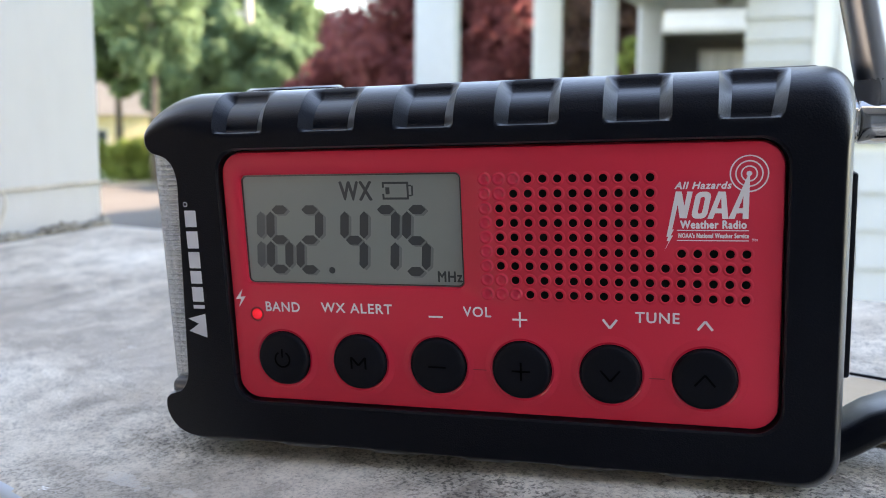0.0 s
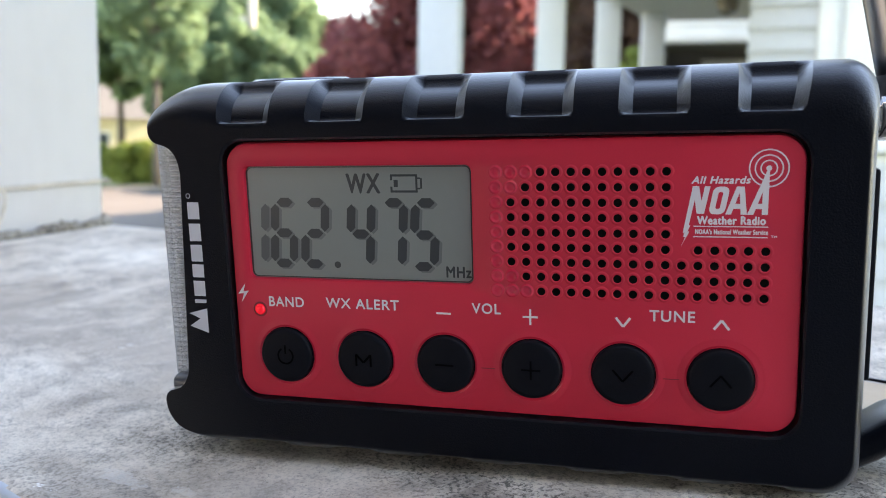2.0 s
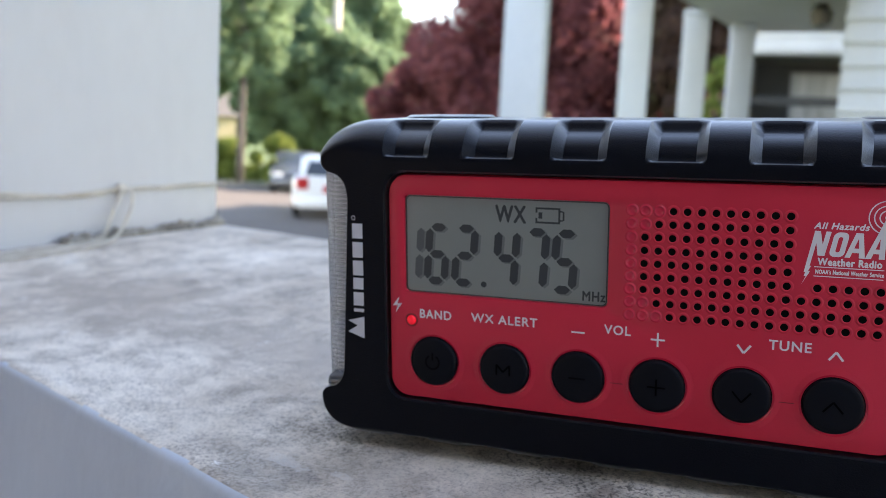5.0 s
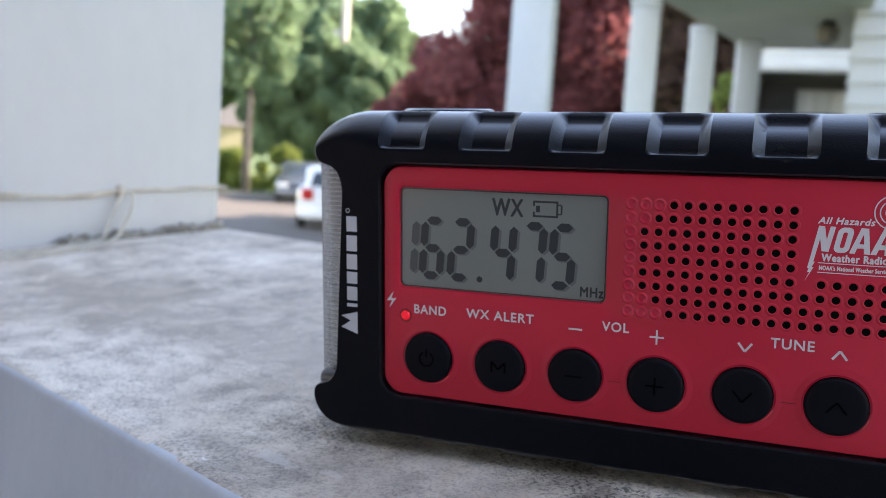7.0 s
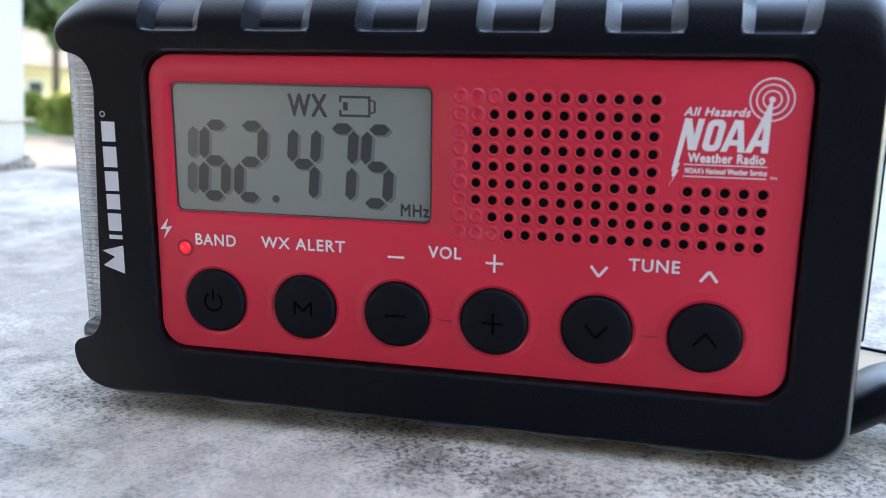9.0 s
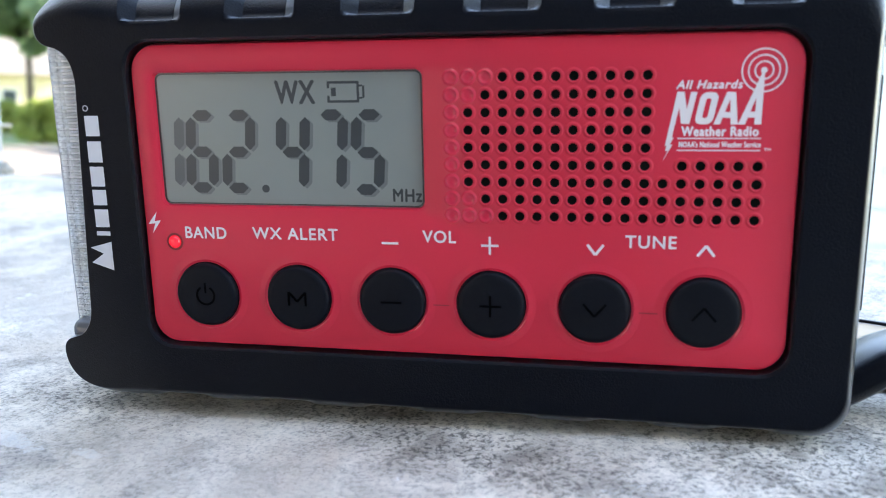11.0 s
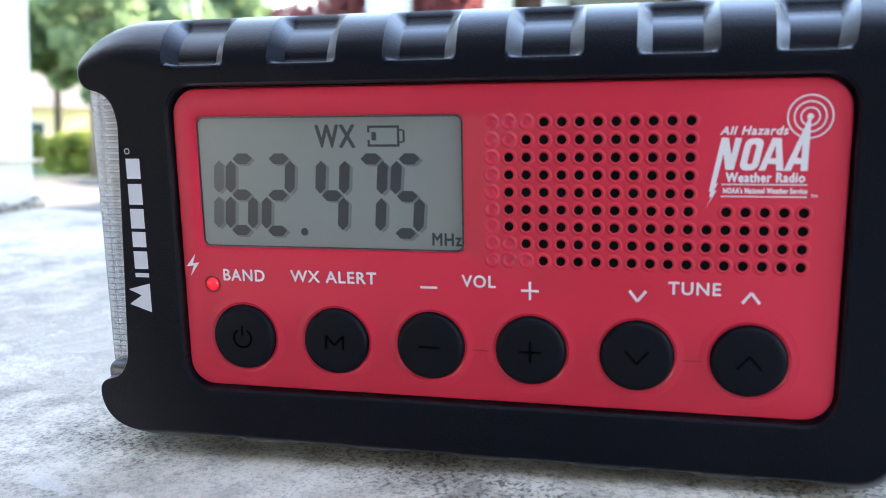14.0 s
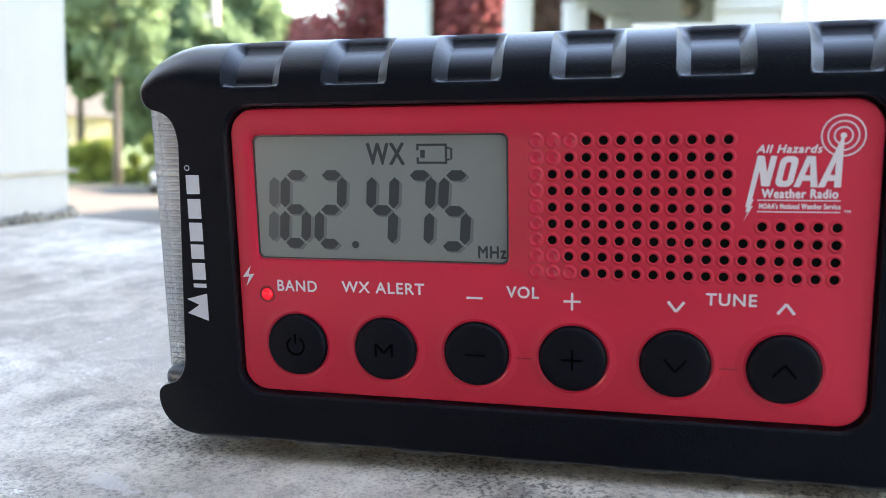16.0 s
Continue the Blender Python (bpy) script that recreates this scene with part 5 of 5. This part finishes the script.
for f in ((0, 1, 5, 4), (2, 3, 4, 5), (0, 4, 3), (1, 2, 5), (0, 3, 2, 1)):
    bm.faces.new([vs[k] for k in f])
bmesh.ops.recalc_face_normals(bm, faces=bm.faces)
part("roof", bm, roof_shingle, house)
WIN0, WIN1, SILL, HEAD = 0.51, 1.75, G0 + 0.15, G0 + 2.0
part("window_casing", box(bmesh.new(), WIN0, WIN0 + 0.12, -0.035, 0.03, SILL, HEAD, 0.006, 1), white_paint, house)
part("window_casing", box(bmesh.new(), WIN1 - 0.12, WIN1, -0.035, 0.03, SILL, HEAD, 0.006, 1), white_paint, house)
part("window_casing", box(bmesh.new(), WIN0, WIN1, -0.04, 0.03, HEAD, HEAD + 0.14, 0.006, 1), white_paint, house)
part("window_sill", box(bmesh.new(), WIN0 - 0.04, WIN1 + 0.04, -0.07, 0.03, SILL - 0.05, SILL, 0.008, 1), white_paint, house)
part("window_shutter", box(bmesh.new(), WIN0 + 0.19, WIN1 - 0.19, -0.015, 0.03, SILL, HEAD, 0.008, 1), white_paint, house)


def lap_board(x0, x1, lap, side=False):
    bm = bmesh.new()
    pts = [(0.03, 0.0), (-0.014, 0.0), (-0.016, 0.012), (0.018, lap + 0.015), (0.03, lap + 0.015)]
    a, b = ([bm.verts.new((y, x, z) if side else (x, y, z)) for y, z in pts] for x in (x0, x1))
    bm.faces.new(a)
    bm.faces.new(b[::-1])
    for k in range(5):
        bm.faces.new((a[k], b[k], b[(k + 1) % 5], a[(k + 1) % 5]))
    bmesh.ops.recalc_face_normals(bm, faces=bm.faces)
    me = bpy.data.meshes.new("board")
    bm.to_mesh(me)
    bm.free()
    me.materials.append(board_paint)
    return me


low, full = lap_board(0.0, 12.0, LOW_LAP), lap_board(0.0, 12.0, LAP)
left_piece, right_piece = lap_board(0.0, WIN0 - 0.002, LAP), lap_board(WIN1 + 0.002, 12.0, LAP)
side_low, side_high = lap_board(0.032, 4.6, LOW_LAP, True), lap_board(0.032, 4.6, LAP, True)
z = 0.0
while z < G0 + EAVES - 0.1:
    under = z + LOW_LAP <= G0 + SPLIT + 0.01
    for me in (low, side_low) if under else (left_piece, right_piece, side_high) if z < HEAD else (full, side_high):
        b = new("board", me)
        b.parent, b.location = house, (0, 0, z)
    z += LOW_LAP if under else LAP

CEIL = 1.48
COLS = [Vector(p) for p in ((-1.42, 4.61, 0), (-1.19, 6.96, 0), (-0.86, 8.22, 0), (-0.49, 9.05, 0))]
bm = bmesh.new()
outer0, outer1 = Vector((-1.62, 4.0, 0)), Vector((-0.55, 9.6, 0))
inner0, inner1 = Vector((0.345, 4.0, 0)), Vector((0.60, 9.6, 0))
lower = [bm.verts.new((p.x, p.y, CEIL)) for p in (outer0, inner0, inner1, outer1)]
upper = [bm.verts.new((p.x, p.y, CEIL + 0.3)) for p in (outer0, inner0, inner1, outer1)]
bm.faces.new(lower)
bm.faces.new(upper)
for k in range(4):
    bm.faces.new((lower[k], lower[(k + 1) % 4], upper[(k + 1) % 4], upper[k]))
bmesh.ops.recalc_face_normals(bm, faces=bm.faces)
tagged(part("ceiling", bm, ceiling_paint), "grey painted porch ceiling on white columns", "ceiling", kind="structure")
col_turn = radians(8)


def build_column():
    root = empty("porch_column", Matrix.Translation((COLS[0].x, COLS[0].y, GROUND)) @ Matrix.Rotation(col_turn, 4, "Z"))
    h = CEIL - GROUND
    part("shaft", box(bmesh.new(), -0.115, 0.115, -0.115, 0.115, 0.9, h - 0.06, 0.012, 2), column_paint, root, smooth=40)
    part("capital", box(bmesh.new(), -0.123, 0.123, -0.123, 0.123, h - 0.06, h, 0.012, 2), column_paint, root, smooth=40)
    part("plinth", box(bmesh.new(), -0.2, 0.2, -0.2, 0.2, 0.0, 0.9, 0.015, 2), column_paint, root, smooth=40)
    return tagged(root, "square white painted porch column", "column", group="porch columns")


column = build_column()
for p in COLS[1:]:
    copy_thing(column, Matrix.Translation((p.x, p.y, GROUND)) @ Matrix.Rotation(col_turn, 4, "Z"))


def build_lantern():
    root = empty("porch_lantern", Matrix.Translation((0.2, 7.9, CEIL)))
    part("canopy", cyl(bmesh.new(), (0, 0, -0.03), (0, 0, 0.0), 0.06, 0.05, 20), iron, root, smooth=40)
    bm = bmesh.new()
    for s0, s1, r0, r1 in ((-0.07, -0.02, 0.10, 0.05), (-0.17, -0.07, 0.08, 0.10), (-0.20, -0.17, 0.03, 0.08)):
        cyl(bm, (0, 0, s0), (0, 0, s1), r0, r1, 8)
    part("lantern_body", bm, plain("lantern_metal", (0.13, 0.12, 0.11), rough=0.5, metal=0.3), root)
    return tagged(root, "dark iron lantern hanging from the porch ceiling", "lamp")


build_lantern()
# cream ball added to give the small warm highlight by the last column
bm = bmesh.new()
bmesh.ops.create_uvsphere(bm, u_segments=20, v_segments=12, radius=0.045, matrix=Matrix.Translation((-0.40, 9.2, 1.41)))
cyl(bm, (-0.40, 9.2, 1.44), (-0.40, 9.2, CEIL), 0.02, n=12)
tagged(part("bright_spot_ball", bm, plain("bright_spot_cream", (0.85, 0.74, 0.58), rough=0.2), smooth=60), "small cream ball added for a bright spot under the porch ceiling", "lamp")


def build_neighbour():
    root = empty("neighbour_house", Matrix.Translation((0.2, 11.75, GROUND)))
    g = -GROUND
    part("roof_edge", box(bmesh.new(), -0.78, 3.2, 0.0, 0.25, g + 1.52, g + 2.1, 0.01, 1), white_paint, root)
    for k in range(3):
        part("roof_board", box(bmesh.new(), -0.80, 3.22, -0.02 - 0.012 * k, 0.0, g + 1.56 + 0.16 * k, g + 1.70 + 0.16 * k, 0.006, 1), white_paint, root)
    # the recess takes its shade from the near-black colour
    part("back_wall", box(bmesh.new(), -0.75, 3.2, 1.2, 1.4, 0, g + 1.6), recess_shade, root)
    part("side_wall", box(bmesh.new(), -0.75, -0.69, 0.25, 1.2, 0, g + 1.52), recess_shade, root)
    part("soffit", box(bmesh.new(), -0.69, 3.2, 0.25, 1.2, g + 1.52, g + 1.6), recess_shade, root)
    w = part("window", box(bmesh.new(), -0.22, 0.62, 1.14, 1.22, g + 0.3, g + 1.40, 0.01, 1), curtain_frame, root)
    for x0, x1 in ((-0.18, 0.0), (0.02, 0.2), (0.22, 0.58)):
        part("curtain", box(bmesh.new(), x0, x1, 1.11, 1.135, g + 0.34, g + 1.36, 0.01, 1), curtain_cloth, w, "pale curtain")
    part("railing", box(bmesh.new(), -0.69, 3.2, 0.02, 0.1, g + 0.86, g + 0.98, 0.01, 1), recess_shade, root)
    return tagged(root, "neighbouring house with a white roof edge over a dark porch", "house")


curtain_frame = plain("curtain_frame", (0.30, 0.31, 0.31), rough=0.6)
build_neighbour()
